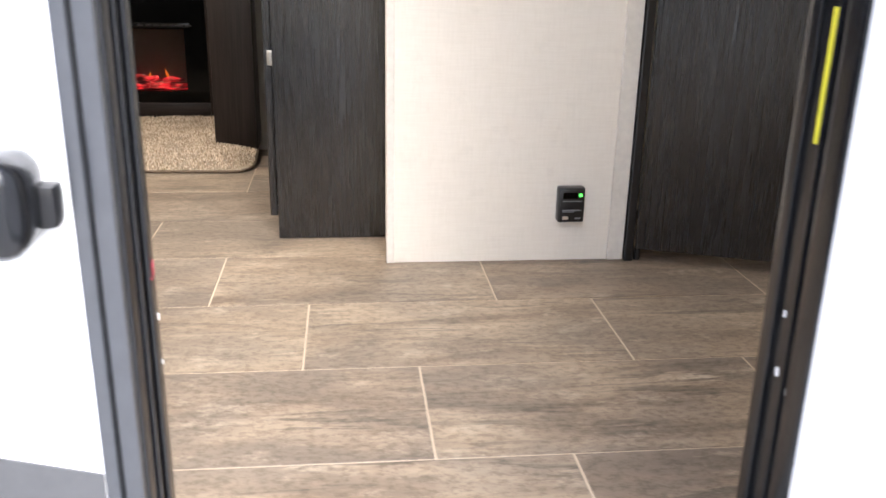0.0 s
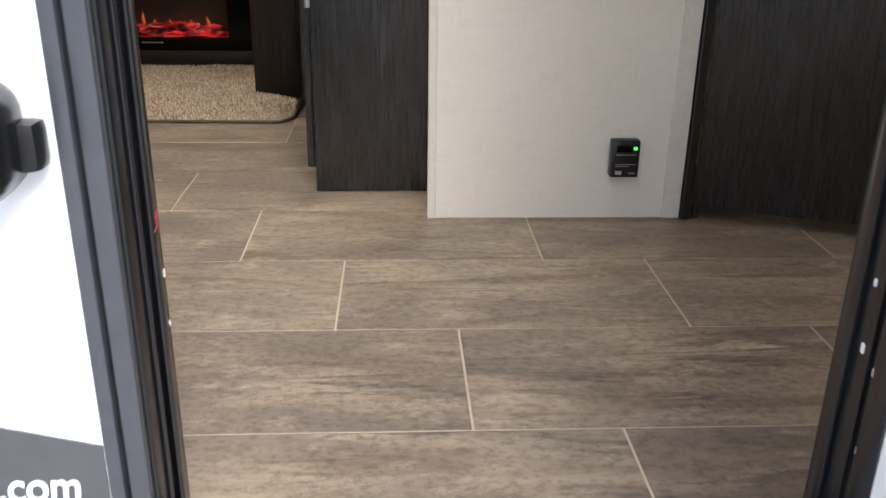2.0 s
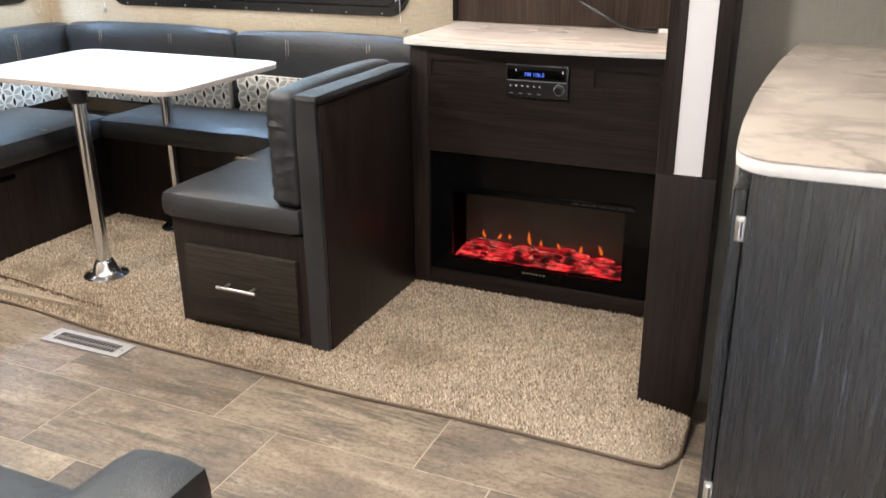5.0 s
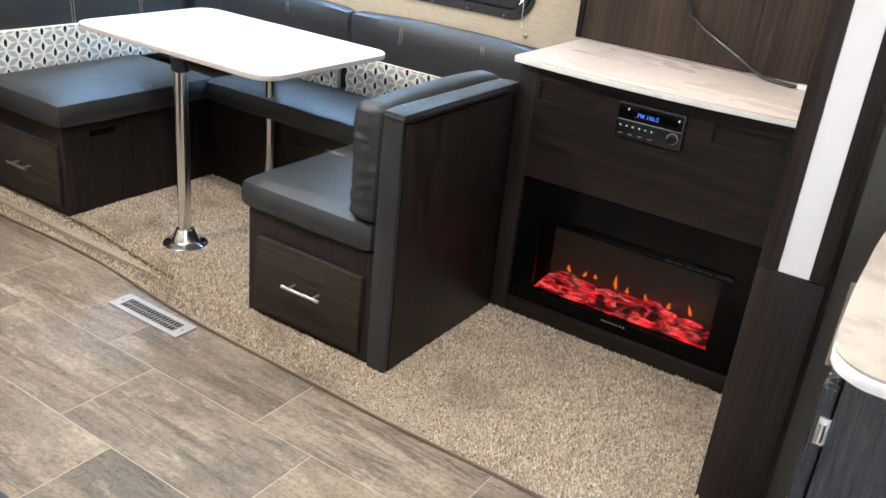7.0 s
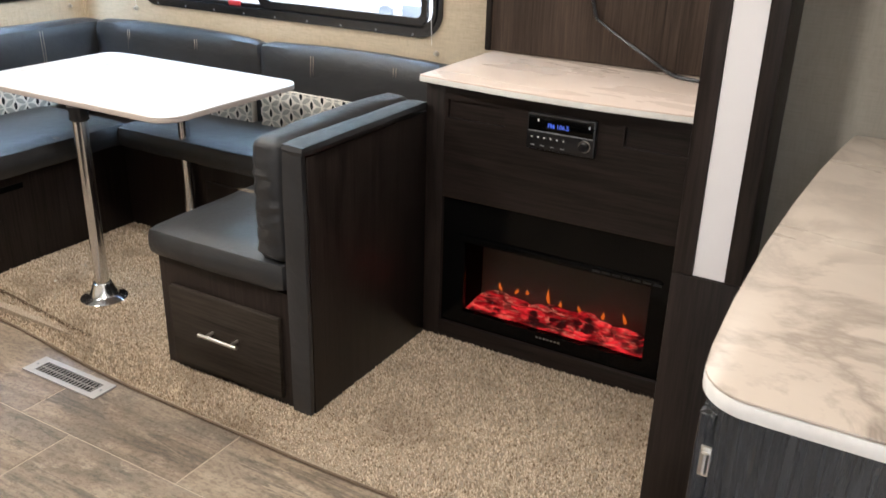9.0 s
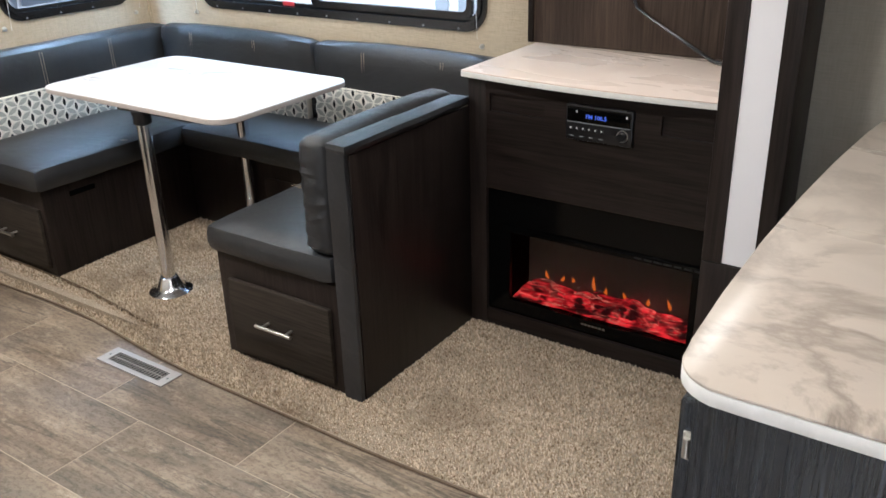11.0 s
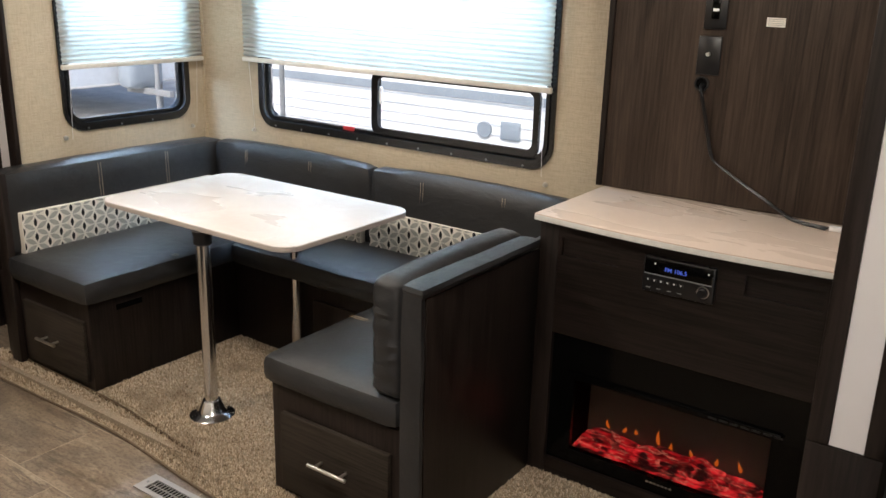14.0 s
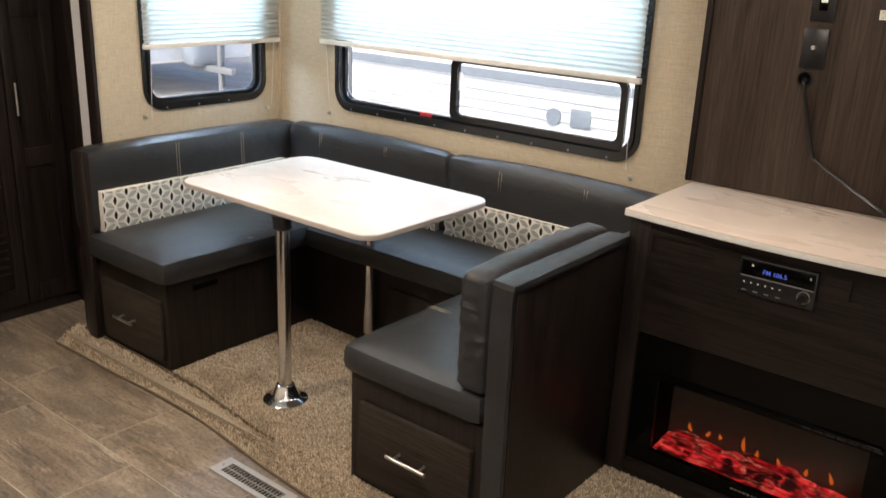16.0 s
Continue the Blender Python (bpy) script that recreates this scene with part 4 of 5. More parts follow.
# car-style stereo
st = thing("stereo", (-0.785, FY, 0.795), "black stereo with a blue display set in the cabinet", "stereo")
part("body", box_bm(-0.886, FY - 0.012, 0.745, -0.684, FY + 0.02, 0.847, 0.004), M_BLACK, st)
part("display", box_bm(-0.880, FY - 0.0145, 0.800, -0.690, FY - 0.012, 0.842, 0.001), M_GLOSS, st, "glossy black display window")
text_mesh("digits", "FM 106.5", 0.017, Matrix.Translation((-0.823, FY - 0.0152, 0.812)) @ pose(0, 0, 0, 90), M_DISPLAY, st)
part("divider", box_bm(-0.880, FY - 0.0142, 0.796, -0.690, FY - 0.012, 0.7985), M_STEEL, st)
for i in range(6):
    part("button", box_bm(-0.874 + i * 0.019, FY - 0.0155, 0.776, -0.862 + i * 0.019, FY - 0.012, 0.784, 0.001), M_BLACK, st)
    part("button_mark", box_bm(-0.870 + i * 0.019, FY - 0.0161, 0.779, -0.866 + i * 0.019, FY - 0.0156, 0.783), M_PAINT, st)
for i in range(4):
    part("socket_mark", box_bm(-0.872 + i * 0.03, FY - 0.013, 0.756, -0.860 + i * 0.03, FY - 0.0119, 0.7585), M_STEEL, st)
kn = part("knob", cyl_bm((-0.712, FY - 0.012, 0.775), (-0.712, FY - 0.030, 0.775), 0.0125, 0.011, n=24), M_BLACK, st)
part("knob_ring", ring_bm(rounded(-0.729, 0.758, -0.695, 0.792, 0.0169, 6), rounded(-0.7265, 0.7605, -0.6975, 0.7895, 0.0144, 6), FY - 0.0145, FY - 0.012, "Y"), M_NICKEL, kn, "bright ring")
for x in (-0.853, -0.703):
    part("indicator", box_bm(x, FY - 0.0153, 0.826, x + 0.004, FY - 0.0146, 0.832), M_PAINT, st)

# electric fireplace
fp = thing("electric_fireplace", (-0.78, 3.75, RZ0), "black electric fireplace with glowing red embers", "fireplace")
part("case", box_bm(RX0 + 0.001, 3.86, RZ0 + 0.001, RX1 - 0.001, 3.90, RZ1 - 0.001), M_DARKHOLE, fp)
GX0, GX1, GZ0, GZ1 = -1.085, -0.484, 0.160, 0.400
for n_, b_ in (("surround", (RX0 + 0.001, FY + 0.03, RZ0 + 0.001, GX0, 3.86, RZ1 - 0.001)), ("surround", (GX1, FY + 0.03, RZ0 + 0.001, RX1 - 0.001, 3.86, RZ1 - 0.001)), ("surround", (GX0, FY + 0.03, GZ1, GX1, 3.86, RZ1 - 0.001)), ("surround", (GX0, FY + 0.03, RZ0 + 0.001, GX1, 3.86, GZ0))):
    part(n_, box_bm(*b_), M_DARKHOLE, fp, "matt black surround")
A0, A1, B0, B1 = RX0 + 0.001, RX1 - 0.001, RZ0 + 0.001, RZ1 - 0.001
fr = part("glass_frame", join(box_bm(A0, FY + 0.014, B0, GX0 + 0.004, FY + 0.029, B1), box_bm(GX1 - 0.004, FY + 0.014, B0, A1, FY + 0.029, B1), box_bm(GX0 + 0.004, FY + 0.014, B0, GX1 - 0.004, FY + 0.029, GZ0), box_bm(GX0 + 0.004, FY + 0.014, GZ1, GX1 - 0.004, FY + 0.029, B1)), M_GLOSS, fp, "black glass front", False)
part("top_bar", box_bm(-1.105, FY + 0.004, 0.404, -0.462, FY + 0.0135, 0.424, 0.003), M_GLOSS, fp)
part("vent_grille", join(*[box_bm(-0.66 + i * 0.03, FY + 0.0030, 0.411, -0.637 + i * 0.03, FY + 0.0039, 0.417) for i in range(7)]), M_BLACK, fp)
pane = part("pane", box_bm(GX0 + 0.004, FY + 0.020, GZ0, GX1 - 0.004, FY + 0.024, GZ1), M_FIREGLASS, fp, "dark tinted glass")
part("name_badge", join(*[box_bm(-0.822 + i * 0.012, FY + 0.0128, 0.141, -0.815 + i * 0.012, FY + 0.0138, 0.146) for i in range(7)]), M_NICKEL, fp, "small silver badge bar")
part("back_screen", box_bm(GX0, FY + 0.152, GZ0, GX1, FY + 0.165, GZ1), M_GREYLOG, fp, "smoky grey back screen")


def ember_bed():
    rng = random.Random(11)
    bed = bmesh.new()
    nx, ny = 60, 14
    rows = []
    for j in range(ny + 1):
        row = []
        for i in range(nx + 1):
            x = GX0 + 0.004 + (GX1 - GX0 - 0.008) * i / nx
            y = FY + 0.033 + 0.115 * j / ny
            z = GZ0 + 0.002 + 0.010 * (j / ny) + 0.012 * max(0, noise.noise((x * 14, y * 22, 2)))
            row.append(bed.verts.new((x, y, z)))
        rows.append(row)
    for p, q in zip(rows, rows[1:]):
        for i in range(nx):
            bed.faces.new((p[i], p[i + 1], q[i + 1], q[i]))
    part("ember_bed", bed, M_EMBER, fp, "glowing red ember bed")
    for k, (fx, fy, fz, a, half, r) in enumerate(((0.11, 0.14, 0.040, -0.25, 0.085, 0.013), (0.20, 0.09, 0.028, -0.45, 0.070, 0.011), (0.17, 0.05, 0.020, 0.10, 0.080, 0.009),
                                                (0.30, 0.15, 0.044, -0.60, 0.070, 0.013), (0.33, 0.08, 0.032, 0.55, 0.055, 0.010), (0.30, 0.04, 0.016, -0.15, 0.075, 0.008),
                                                (0.40, 0.14, 0.046, -0.50, 0.080, 0.014), (0.44, 0.08, 0.030, -0.65, 0.070, 0.011), (0.50, 0.13, 0.036, -0.35, 0.075, 0.012),
                                                (0.49, 0.05, 0.018, -0.20, 0.080, 0.009), (0.42, 0.04, 0.018, 0.35, 0.050, 0.008), (0.07, 0.07, 0.024, 0.30, 0.050, 0.010), (0.24, 0.13, 0.038, 0.35, 0.055, 0.010))):
        d = Vector((math.cos(a), math.sin(a) * 0.5, -0.18 * math.copysign(1, a) * abs(math.sin(a)) + 0.03)) * half
        p = Vector((GX0 + fx, FY + 0.033 + fy * 0.62, GZ0 + fz * 0.72))
        log = bmesh.new()
        rings = []
        for q in range(15):
            u = q / 14
            c = p + d * (2 * u - 1) + Vector((0, 0.006 * math.sin(u * 5 + k), 0.004 * math.sin(u * 7 + k * 2)))
            rr = r * (0.35 + 0.65 * math.sin(math.pi * min(1, max(0.08, u))) ** 0.5)
            ring = []
            for i in range(12):
                t = 6.283 * i / 12
                w = rr * (1 + 0.45 * noise.noise((u * 5 + k, math.cos(t) * 1.4, math.sin(t) * 1.4)))
                ring.append(log.verts.new(c + Vector((-math.sin(a) * w * math.cos(t) * 0.6, w * math.cos(t), w * math.sin(t)))))
            rings.append(ring)
        for e, f in zip(rings, rings[1:]):
            for i in range(12):
                log.faces.new((e[i], e[(i + 1) % 12], f[(i + 1) % 12], f[i]))
        log.faces.new(rings[0])
        log.faces.new(rings[-1])
        v0 = min(v.co.x for v in log.verts)
        v1 = max(v.co.x for v in log.verts)
        shift = max(0, GX0 + 0.005 - v0) - max(0, v1 - GX1 + 0.005)
        for v in log.verts:
            v.co.x += shift
        part("log", log, M_EMBER, fp, "charred glowing log")
    for fx, h, z in ((0.075, 0.028, 0.038), (0.13, 0.022, 0.040), (0.165, 0.018, 0.046), (0.245, 0.050, 0.036), (0.285, 0.030, 0.028), (0.345, 0.022, 0.034), (0.43, 0.026, 0.030), (0.495, 0.036, 0.034)):
        x, z = GX0 + fx, GZ0 + z
        fl = bmesh.new()
        prof = [(0.0030, 0), (0.0058, 0.15), (0.0064, 0.35), (0.0034, 0.7), (0.0003, 1)]
        rings = []
        for r, u in prof:
            ox = 0.0035 * math.sin(u * 3 + fx * 40) - 0.006 * u * (h > 0.025)
            rings.append([fl.verts.new((x + ox + r * math.cos(6.283 * i / 8), FY + 0.148 + 0.3 * r * math.sin(6.283 * i / 8), z + h * u)) for i in range(8)])
        for p, q in zip(rings, rings[1:]):
            for i in range(8):
                fl.faces.new((p[i], p[(i + 1) % 8], q[(i + 1) % 8], q[i]))
        part("flame", fl, M_FLAME, fp, "small orange flame")


ember_bed()


# ---- kitchen peninsula ----
KX, KY, KZ = -0.034, 2.232, 0.974
kc = thing("kitchen_cabinet", (0.3, 2.7, 0), "charcoal woodgrain kitchen peninsula cabinet", "cabinet")
part("end_panel", box_bm(KX, KY, 0.002, 0.236, KY + 0.018, KZ, 0.0015), M_CHAR, kc, "charcoal woodgrain end panel")
part("carcass", box_bm(KX + 0.020, KY + 0.019, 0.002, 0.60, 3.12, KZ, 0.001), M_WOOD, kc)
for y0, y1, z0, z1 in ((2.256, 2.68, 0.055, 0.94), (2.69, 3.10, 0.055, 0.94)):
    d = part("door", box_bm(KX - 0.022, y0, z0, KX - 0.003, y1, z1, 0.003), M_CHAR, kc, "charcoal overlay door")
    handle_bm = join(cyl_bm((KX - 0.050, y1 - 0.05, 0.78), (KX - 0.050, y1 - 0.05, 0.92), 0.005, n=12), cyl_bm((KX - 0.022, y1 - 0.05, 0.80), (KX - 0.050, y1 - 0.05, 0.80), 0.004, n=10), cyl_bm((KX - 0.022, y1 - 0.05, 0.90), (KX - 0.050, y1 - 0.05, 0.90), 0.004, n=10))
    part("handle", handle_bm, M_NICKEL, d, "brushed nickel bar handle")
for hz in (0.455, 0.885):
    hg = part("hinge", join(box_bm(KX - 0.014, 2.2515, hz - 0.018, KX + 0.001, 2.2558, hz + 0.018, 0.001), cyl_bm((KX - 0.008, 2.2500, hz - 0.012), (KX - 0.008, 2.2500, hz + 0.012), 0.0040, n=12)), M_NICKEL, kc, "bright metal hinge")
kt = [(0.231, 2.205), (0.231, 2.2365), (0.60, 2.2365), (0.60, 3.297), (-0.035, 3.297), (-0.046, 3.2), (-0.060, 3.0), (-0.068, 2.8), (-0.071, 2.6), (-0.068, 2.42), (-0.062, 2.30)]
for i in range(1, 8):
    a = radians(180 + 90 * i / 8)
    kt.append((0.000 + 0.058 * math.cos(a), 2.263 + 0.058 * math.sin(a)))
kt.append((0.02, 2.205))
ct = thing("kitchen_countertop", (0.3, 2.7, KZ), "cream marble-look kitchen countertop with a rounded white edge", "countertop")
slab(ct, kt, KZ + 0.001, KZ + 0.023, M_KCOUNTER)


# ---- propane alarm on the partition ----
al = thing("gas_alarm", (0.668, PART_Y, 0.145), "black gas alarm with a green light on the cream wall", "gas alarm")
part("case", box_bm(0.636, PART_Y - 0.030, 0.104, 0.699, PART_Y - 0.0005, 0.188, 0.004), M_BLACK, al)
part("face", box_bm(0.639, PART_Y - 0.0325, 0.108, 0.696, PART_Y - 0.030, 0.184, 0.001), M_BLACK, al)
part("light", box_bm(0.683, PART_Y - 0.0345, 0.168, 0.691, PART_Y - 0.0325, 0.175, 0.0015), M_LED, al, "green light")
part("window", box_bm(0.645, PART_Y - 0.0335, 0.163, 0.680, PART_Y - 0.0325, 0.178), M_GLOSS, al)
for z, w in ((0.156, 0.045), (0.134, 0.045), (0.130, 0.03)):
    part("print_line", box_bm(0.645, PART_Y - 0.0332, z, 0.645 + w, PART_Y - 0.0325, z + 0.0018), M_STEEL, al)
part("mark", box_bm(0.646, PART_Y - 0.0332, 0.112, 0.660, PART_Y - 0.0325, 0.120), M_NICKEL, al)
part("speaker_slot", box_bm(0.676, PART_Y - 0.0332, 0.113, 0.690, PART_Y - 0.0325, 0.117), M_STEEL, al)

# ---- inner door standing ajar ----
structure("door_jamb", box_bm(0.812, 2.018, 0.0, 0.832, 2.06, CEIL, 0.002), M_BLACK, "black door jamb", "door jamb")
dr = thing("door_1", (0.836, 2.022, 0.03), "charcoal woodgrain inner door standing ajar", "door", "", "structure")
leaf = part("leaf", box_bm(0.0, 0.0, 0.0, 0.62, 0.030, 1.9, 0.002), M_CHAR, None)
leaf.parent = dr
dr.matrix_basis = pose(0.836, 2.022, 0.03, 0, 0, -21)
peg = part("hinge_foot", cyl_bm((0.006, 0.010, -0.028), (0.006, 0.010, 0.0), 0.008, n=12), M_BLACK, None)
peg.parent = dr


# ---- entrance frame, outside skin and open door ----
ef = thing("entrance_frame", (0.28, 0.92, 0), "black metal entrance door frame with worn paint", "door frame", "", "structure")
part("flange", box_bm(-0.0968, 0.834, -0.10, -0.0835, 0.848, OPEN_T, 0.002), M_FLANGE, ef, "outer flange, sky reflection painted in grey")
part("flange_groove", box_bm(-0.0835, 0.843, -0.10, -0.0795, 0.850, OPEN_T), M_FRAME, ef)
part("flange_return", box_bm(-0.0795, 0.836, -0.10, -0.0616, 0.851, OPEN_T, 0.003), M_FLANGE, ef, "inner flange, sky reflection painted in grey")
part("jamb", box_bm(-0.0845, 0.8515, -0.06, -0.0585, 0.930, OPEN_T, 0.003), M_FRAME, ef)
part("rib", box_bm(-0.0588, 0.878, -0.06, -0.0545, 0.884, OPEN_T, 0.002), M_FRAME, ef)
part("rib", box_bm(-0.0588, 0.908, -0.06, -0.0530, 0.9295, OPEN_T, 0.003), M_FRAME, ef)
part("seal", box_bm(-0.0845, 0.931, -0.06, -0.0745, 1.006, OPEN_T, 0.003), M_TYRE, ef, "rubber seal")
part("jamb", box_bm(0.6065, 0.852, -0.06, 0.6595, 0.927, OPEN_T, 0.003), M_FRAME, ef)
part("rib", box_bm(0.6015, 0.905, -0.06, 0.6070, 0.9265, OPEN_T, 0.002), M_FRAME, ef)
part("rib", box_bm(0.6020, 0.868, -0.06, 0.6070, 0.874, OPEN_T, 0.002), M_FRAME, ef)
part("seal", box_bm(0.6450, 0.928, -0.06, 0.6595, 1.006, OPEN_T, 0.003), M_TYRE, ef, "rubber seal")
part("flange", box_bm(0.6130, 0.834, -0.10, 0.6720, 0.851, OPEN_T, 0.002), M_FLANGE, ef, "outer flange, sky reflection painted in grey")
part("sticker", box_bm(0.6058, 0.880, 0.533, 0.6064, 0.888, 0.665), M_YELLOW, ef, "narrow yellow sticker")
for y, z, w in ((-1, 0.342, 0.006), (-1, 0.292, 0.004), (0.890, 0.343, 0.006), (0.888, 0.274, 0.008), (0.862, 0.262, 0.007), (0.861, 0.176, 0.007)):
    x = -0.0529 if y < 0 else 0.6060
    y = 0.926 if y < 0 else y
    part("paint_chip", outline_bm(rounded(y - w * 0.4, z, y + w * 0.4, z + w * 1.4, w * 0.3, 3), x, x + 0.0004, 0, "X"), M_PAINT, ef, "chipped paint")
part("marker_scribble", curve_bm([(-0.0529, 0.909, 0.393), (-0.0529, 0.917, 0.394), (-0.0529, 0.922, 0.398), (-0.0529, 0.923, 0.409), (-0.0529, 0.917, 0.402), (-0.0529, 0.921, 0.394)], 0.0008, 6), M_MARKER, ef, "red marker scrawl")
sill = thing("door_sill", (0.29, 0.93, 0), "black rubber door sill with a worn grey tread", "door sill", "", "structure")
part("base", outline_bm(rounded(-0.022, 0.850, 0.590, 1.001, 0.03), -0.061, 0.005, 0.004), M_TYRE, sill)
part("tread", outline_bm(rounded(0.045, 0.858, 0.53, 0.990, 0.004), 0.005, 0.008, 0.001), M_STEEL, sill, "scuffed grey tread strip")

skin = structure("outside_skin", join(box_bm(X_W - 0.06, 0.838, -0.35, -0.0975, 0.849, CEIL), box_bm(0.672, 0.838, -0.35, X_E, 0.849, CEIL), box_bm(-0.0975, 0.838, OPEN_T, 0.672, 0.849, CEIL)), M_WHITE, "white fibreglass outside wall", "outside wall")
band = part("graphic_band", outline_bm([(-1.2, -0.35), (-0.098, -0.35), (-0.098, 0.2185), (-1.2, 0.484)], 0.8355, 0.8378, 0, "Y"), M_GREYBAND, skin, "charcoal vinyl graphic")
text_mesh("lettering", "rs.com", 0.047, Matrix.Translation((-0.226, 0.8352, 0.162)) @ pose(0, 0, 0, 90) @ Matrix.Diagonal((0.80, 1, 1, 1)), M_PAINT, skin, 0.0004, 0.018, 0.12)

gh = thing("grab_handle", (-0.15, 0.82, 0.5), "folding grab handle with black brackets outside the door", "grab handle")
part("bracket", soft_bm(-0.168, 0.764, 0.462, -0.116, 0.838, 0.545, 0.018, 0.003, 0.010), M_FRAME, gh, "glossy black plastic bracket")
part("bracket_foot", soft_bm(-0.136, 0.806, 0.476, -0.101, 0.836, 0.516, 0.006, 0.0, 0.010), M_BLACK, gh)
part("tube", cyl_bm((-0.140, 0.764, 0.528), (-0.48, 0.740, 0.540), 0.0125, n=20), M_NICKEL, gh, "grey metal tube")

od = thing("entrance_door", (0, 0, 0), "white entrance door with a chipped black frame standing open", "door")
part("panel", box_bm(0.030, 0.003, 0.150, 0.68, 0.016, 1.80), M_WHITE, None).parent = od
for b_ in ((-0.002, 0.0, 0.02, 0.0295, 0.016, 1.86), (0.681, 0.0, 0.02, 0.71, 0.016, 1.86), (0.030, 0.0, 0.02, 0.680, 0.016, 0.149), (0.030, 0.0, 1.801, 0.680, 0.016, 1.86)):
    part("door_frame", box_bm(*b_, 0.003), M_FRAME, None).parent = od
od.matrix_basis = pose(0.598, 0.8505, 0.0, 0, 0, -86)

# ---- sofa beside the entrance ----
sofa = thing("sofa", (-1.4, 1.4, 0), "dark vinyl sofa with thick padded arms", "sofa")
part("base", box_bm(-2.15, 1.02, 0.04, -0.66, 1.80, 0.26, 0.01), M_LEATHER, sofa)
part("arm", soft_bm(-0.790, 1.02, 0.05, -0.645, 1.858, 0.602, 0.030, 0.012, 0.05, 21), M_LEATHER, sofa, "padded vinyl arm")
part("arm", soft_bm(-2.30, 1.02, 0.05, -2.14, 1.858, 0.602, 0.030, 0.012, 0.05, 22), M_LEATHER, sofa, "padded vinyl arm")
for x0, x1 in ((-2.13, -1.46), (-1.45, -0.785)):
    part("seat", soft_bm(x0, 1.15, 0.26, x1, 1.885, 0.455, 0.035, 0.02, 0.05, x0), M_LEATHER, sofa)
    part("backrest", soft_bm(x0, 1.02, 0.44, x1, 1.24, 0.93, 0.04, 0.02, 0.05, x1), M_LEATHER, sofa)
for x in (-2.2, -0.72):
    for y in (1.08, 1.68):
        part("foot", cyl_bm((x, y, 0.0), (x, y, 0.06), 0.02, n=14), M_BLACK, sofa)

# ---- tall wardrobe beyond the dinette ----
wd = thing("wardrobe", (-3.77, 3.0, 0), "tall dark wood wardrobe with raised panel doors", "wardrobe")
WX = -3.765
part("body", box_bm(X_W + 0.002, 2.2, 0.0, WX, 3.305, CEIL - 0.003), M_WOOD, wd)
for y0, y1 in ((2.66, 3.062), (3.068, 3.290)):
    d = part("door", box_bm(WX, y0, 0.06, WX + 0.008, y1, 1.98, 0.002), M_WOOD, wd, "framed panel door")
    for z0, z1 in ((0.06, 0.14), (0.66, 0.74), (1.28, 1.36), (1.92, 1.98)):
        part("rail", box_bm(WX + 0.009, y0 + 0.05, z0, WX + 0.018, y1 - 0.05, z1, 0.002), M_WOOD, d)
    for s0, s1 in ((y0, y0 + 0.05), (y1 - 0.05, y1)):
        part("stile", box_bm(WX + 0.009, s0, 0.06, WX + 0.018, s1, 1.98, 0.002), M_WOOD, d)
    if y1 > 3.1:
        part("handle", cyl_bm((WX + 0.045, y0 + 0.028, 0.885), (WX + 0.045, y0 + 0.028, 1.02), 0.005, n=12), M_NICKEL, d, "brushed nickel bar handle")
for i in range(6):
    part("louvre", box_bm(WX + 0.009, 2.80, 0.20 + i * 0.035, WX + 0.016, 3.00, 0.215 + i * 0.035, 0.002), M_WOOD, wd)

# ---- floor register ----
vent = thing("floor_register", (-2.02, 2.895, 0), "pale metal floor register with dark slots", "floor register")
VX0, VX1, VY0, VY1 = -2.184, -1.862, 2.846, 2.932
part("frame", ring_bm([(VX0, VY0), (VX1, VY0), (VX1, VY1), (VX0, VY1)], [(VX0 + 0.035, VY0 + 0.018), (VX1 - 0.035, VY0 + 0.018), (VX1 - 0.035, VY1 - 0.018), (VX0 + 0.035, VY1 - 0.018)], 0.0015, 0.006, "Z"), M_VENT, vent, "", False)
# thin black plate on the floor, its colour the shade of an opening
part("cavity", box_bm(VX0 + 0.033, VY0 + 0.016, 0.0005, VX1 - 0.033, VY1 - 0.016, 0.0014), M_DARKHOLE, vent, "black plate with the opening's shade in its colour")
for i in range(18):
    x = VX0 + 0.045 + i * (VX1 - VX0 - 0.090) / 17
    part("slat", box_bm(x - 0.0016, VY0 + 0.019, 0.0016, x + 0.0016, VY1 - 0.019, 0.0040), M_SLAT, vent)
part("rib", box_bm(VX0 + 0.036, (VY0 + VY1) / 2 - 0.002, 0.002, VX1 - 0.036, (VY0 + VY1) / 2 + 0.002, 0.0045), M_SLAT, vent)
for x in (VX0 + 0.018, VX1 - 0.018):
    part("screw", cyl_bm((x, (VY0 + VY1) / 2, 0.0055), (x, (VY0 + VY1) / 2, 0.0075), 0.004, n=10), M_STEEL, vent)

# ---- ceiling lights, out of view, added for the inside light ----
for i, (lx, ly, _) in enumerate(ADDED_CEILING_LAMPS):
    cl = thing("added_ceiling_light", (lx, ly, CEIL), "unseen flat ceiling light added for warm room light", "ceiling light", "ceiling lights")
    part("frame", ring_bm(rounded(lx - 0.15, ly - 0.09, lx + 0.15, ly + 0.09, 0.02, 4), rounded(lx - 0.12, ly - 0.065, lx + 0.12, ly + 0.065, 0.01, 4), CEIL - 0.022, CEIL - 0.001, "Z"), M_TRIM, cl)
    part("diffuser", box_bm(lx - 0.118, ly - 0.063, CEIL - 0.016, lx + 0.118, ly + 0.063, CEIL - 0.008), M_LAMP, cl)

# ---- outdoors ----
GROUND = -0.78
structure("ground", box_bm(-300, -300, GROUND - 0.2, 300, 300, GROUND), M_GRAVEL, "pale gravel lot reaching the horizon", "ground")


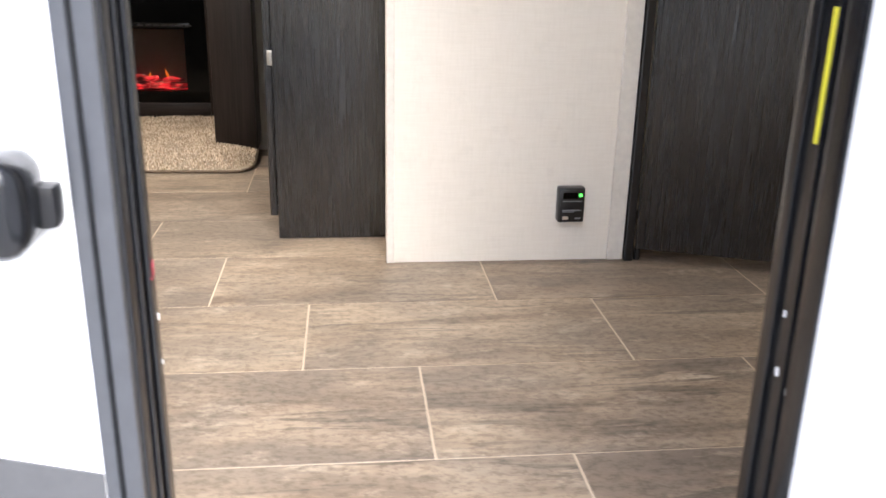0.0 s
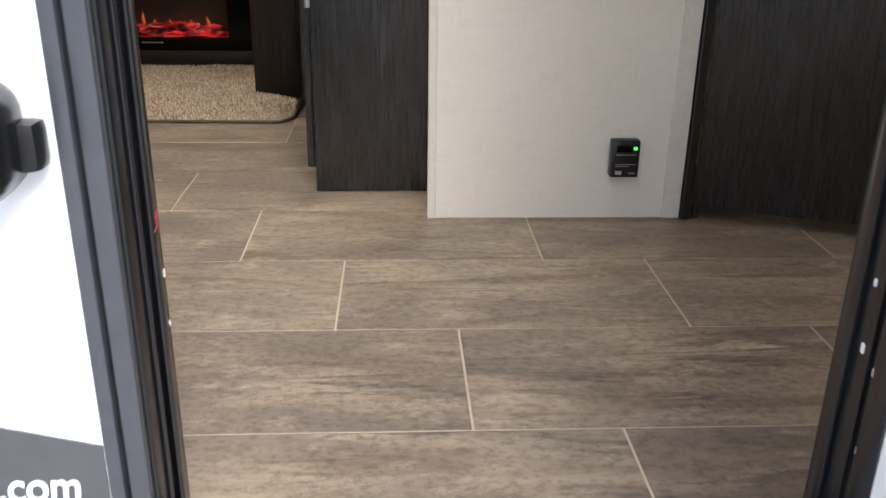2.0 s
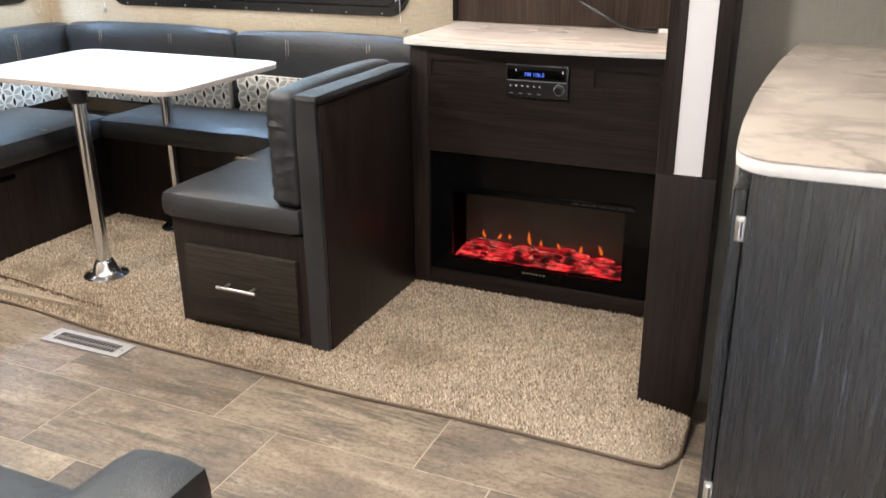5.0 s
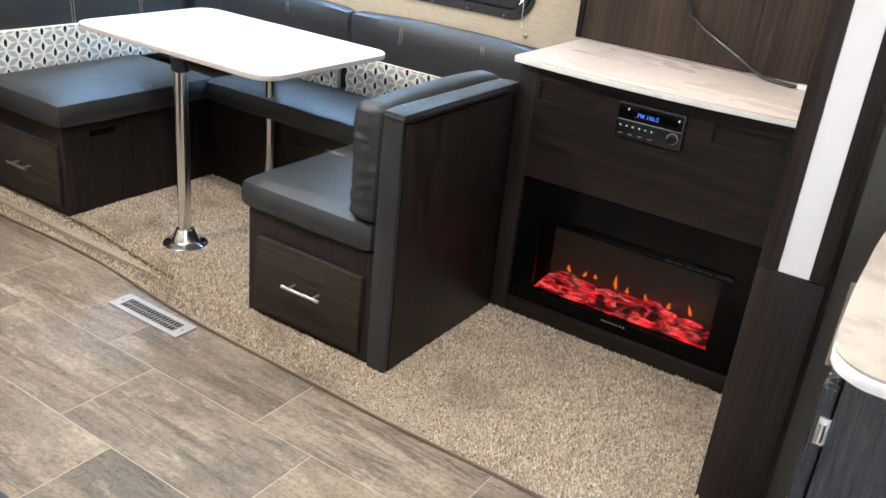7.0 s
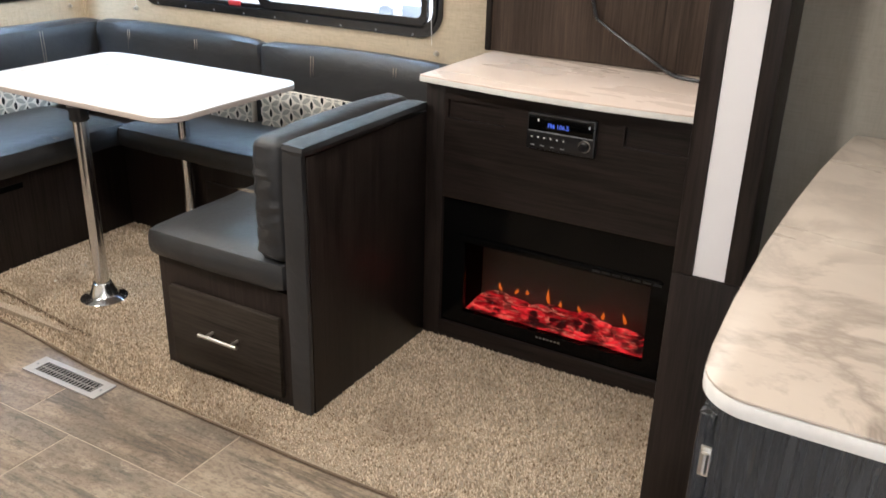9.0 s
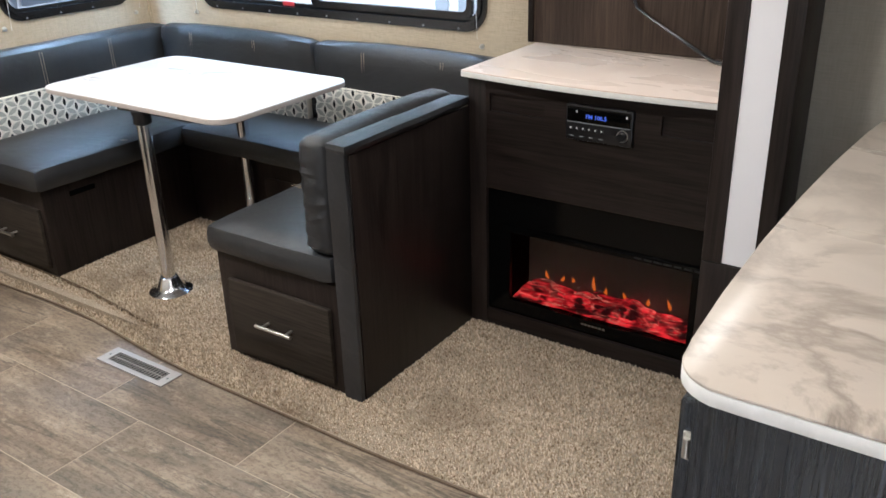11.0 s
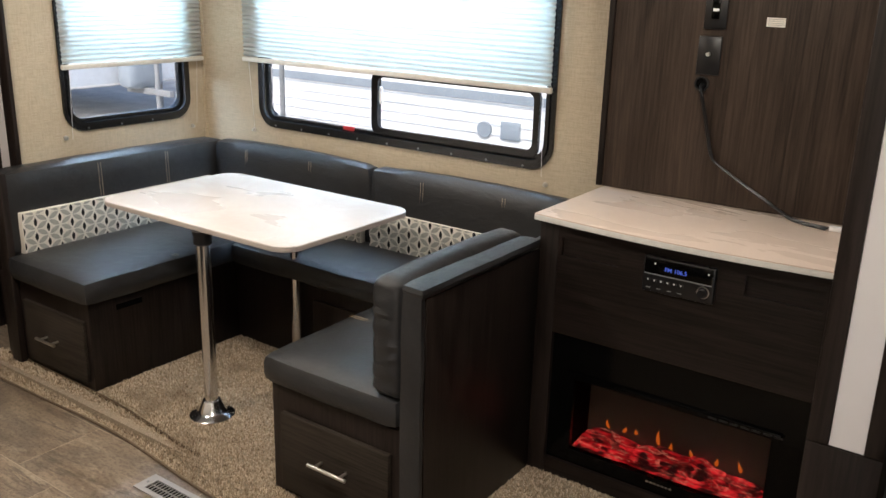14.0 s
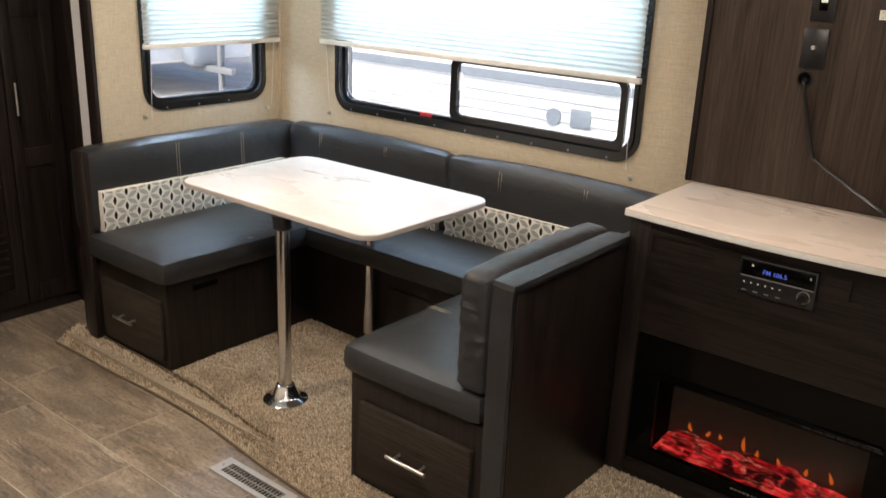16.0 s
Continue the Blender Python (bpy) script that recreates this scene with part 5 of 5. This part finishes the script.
def trailer(x0, y0, x1, y1, label, long_axis):
    t = thing("travel_trailer", ((x0 + x1) / 2, (y0 + y1) / 2, GROUND), label, "travel trailer", "parked travel trailers")
    z0, z1 = GROUND + 0.55, GROUND + 3.3
    part("body", box_bm(x0, y0, z0, x1, y1, z1, 0.06), M_WHITE, t)
    if long_axis == "X":
        face = y0 - 0.012
        for za, zb, m in ((z0 + 0.10, z0 + 0.32, M_TANK), (z0 + 0.46, z0 + 0.50, M_TANK), (z0 + 1.02, z0 + 1.08, M_TANK), (z0 + 1.26, z0 + 1.285, M_TANK), (z0 + 1.62, z0 + 1.70, M_STEEL)):
            part("stripe", box_bm(x0 + 0.2, face, za, x1 - 0.2, y0 - 0.001, zb), m, t, "grey side stripe")
        # raised grey lines: shade of the siding grooves put into colour
        for i in range(30):
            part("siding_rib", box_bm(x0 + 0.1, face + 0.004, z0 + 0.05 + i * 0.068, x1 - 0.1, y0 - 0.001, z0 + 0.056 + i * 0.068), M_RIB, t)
        for wx in (x0 + 0.8, x0 + 2.6, x0 + 4.4):
            part("window", box_bm(wx, face - 0.004, z0 + 1.75, wx + 0.9, y0 - 0.001, z0 + 2.3, 0.01), M_GLOSS, t)
        part("hatch", box_bm(x0 + 3.25, face - 0.006, z0 + 0.78, x0 + 3.40, y0 - 0.001, z0 + 0.90, 0.005), M_TANK, t)
        part("port", cyl_bm((x0 + 3.12, face - 0.008, z0 + 0.83), (x0 + 3.12, y0, z0 + 0.83), 0.055, n=20), M_TANK, t)
        part("swoosh", outline_bm([(x0 + 1.3, z0 + 1.38), (x0 + 2.6, z0 + 1.12), (x0 + 2.75, z0 + 1.12), (x0 + 1.6, z0 + 1.40)], face - 0.004, y0 - 0.001, 0, "Y"), M_TANK, t, "slanting grey graphic")
        part("post", cyl_bm((x0 + 1.55, y0 - 0.35, GROUND), (x0 + 1.55, y0 - 0.35, z0 + 1.5), 0.02, n=10), M_STEEL, t)
        for wx in (x0 + 3.3, x0 + 4.2):
            wh = part("wheel", cyl_bm((wx, y0 + 0.02, GROUND + 0.33), (wx, y0 + 0.24, GROUND + 0.33), 0.33, n=28), M_TYRE, t)
            part("rim", cyl_bm((wx, y0 + 0.005, GROUND + 0.33), (wx, y0 + 0.02, GROUND + 0.33), 0.2, n=20), M_STEEL, wh)
    else:
        face = x1 + 0.012
        part("front_band", box_bm(x1 - 0.001, y0 + 0.15, z0 + 0.05, face, y1 - 0.15, z0 + 0.34), M_RIB, t, "pale grey front panel")
        # groove shade drawn as grey lines here too
        for i in range(9):
            part("siding_rib", box_bm(x1 - 0.001, y0 + 0.10, z0 + 0.42 + i * 0.16, face - 0.004, y1 - 0.10, z0 + 0.435 + i * 0.16), M_TANK, t)
        part("window", box_bm(x1 - 0.001, y0 + 0.75, z0 + 1.05, face + 0.004, y0 + 1.35, z0 + 1.62, 0.01), M_GLOSS, t)
        part("frame_tongue", join(box_bm(x1, (y0 + y1) / 2 - 0.05, GROUND + 0.45, x1 + 1.1, (y0 + y1) / 2 + 0.05, GROUND + 0.55, 0.01)), M_STEEL, t)
        part("tank_cover", soft_bm(x1 + 0.15, (y0 + y1) / 2 - 0.33, GROUND + 0.55, x1 + 0.5, (y0 + y1) / 2 + 0.33, GROUND + 1.15, 0.09, 0.02, 0.1), M_TANK, t, "grey gas tank cover")
        part("jack_post", cyl_bm((x1 + 0.75, (y0 + y1) / 2, GROUND + 0.02), (x1 + 0.75, (y0 + y1) / 2, GROUND + 1.1), 0.04, n=16), M_STEEL, t)
        for wy in (y0 + 0.25, y1 - 0.25):
            part("stabiliser", cyl_bm((x1 - 0.5, wy, GROUND), (x1 - 0.5, wy, z0), 0.03, n=12), M_STEEL, t)
    return t


trailer(-6.3, 6.4, -0.3, 8.8, "long white travel trailer with grey side stripes parked outside", "X")
trailer(-19.5, 9.0, -12.6, 11.5, "white travel trailer with a gas tank cover on its tongue", "Y")

# ---- vinyl tiles, one by one ----
ROW, LONG, STEP = 0.3035, 0.607, 0.2075
Y0 = 1.484
plank_meshes = {}


def plank(x0, x1, y0, y1):
    w, d = round(x1 - x0, 3), round(y1 - y0, 3)
    if (w, d) not in plank_meshes:
        bm = box_bm(-w / 2, -d / 2, -0.0011, w / 2, d / 2, 0.0)
        top_edges = [e for e in bm.edges if all(v.co.z > -0.001 for v in e.verts)]
        bmesh.ops.bevel(bm, geom=top_edges, offset=0.0006, segments=1, affect="EDGES")
        plank_meshes[(w, d)] = mesh_of("tile", bm, M_PLANK, False)
    ob = new("tile", plank_meshes[(w, d)])
    ob.parent = floor
    ob.location = ((x0 + x1) / 2, (y0 + y1) / 2, 0.0)


for k in range(-2, 6):
    ya, yb = max(Y0 + k * ROW, Y_DOOR1 + 0.001), min(Y0 + (k + 1) * ROW, 3.30)
    if yb - ya < 0.02:
        continue
    xs = 0.058 - STEP * k
    i0 = math.floor((X_W - xs) / LONG)
    for i in range(i0, i0 + 12):
        xa, xb = max(xs + i * LONG, X_W), min(xs + (i + 1) * LONG, X_E)
        if xb - xa > 0.02:
            plank(xa + 0.0018, xb - 0.0018, ya + 0.0018, yb - 0.0018)
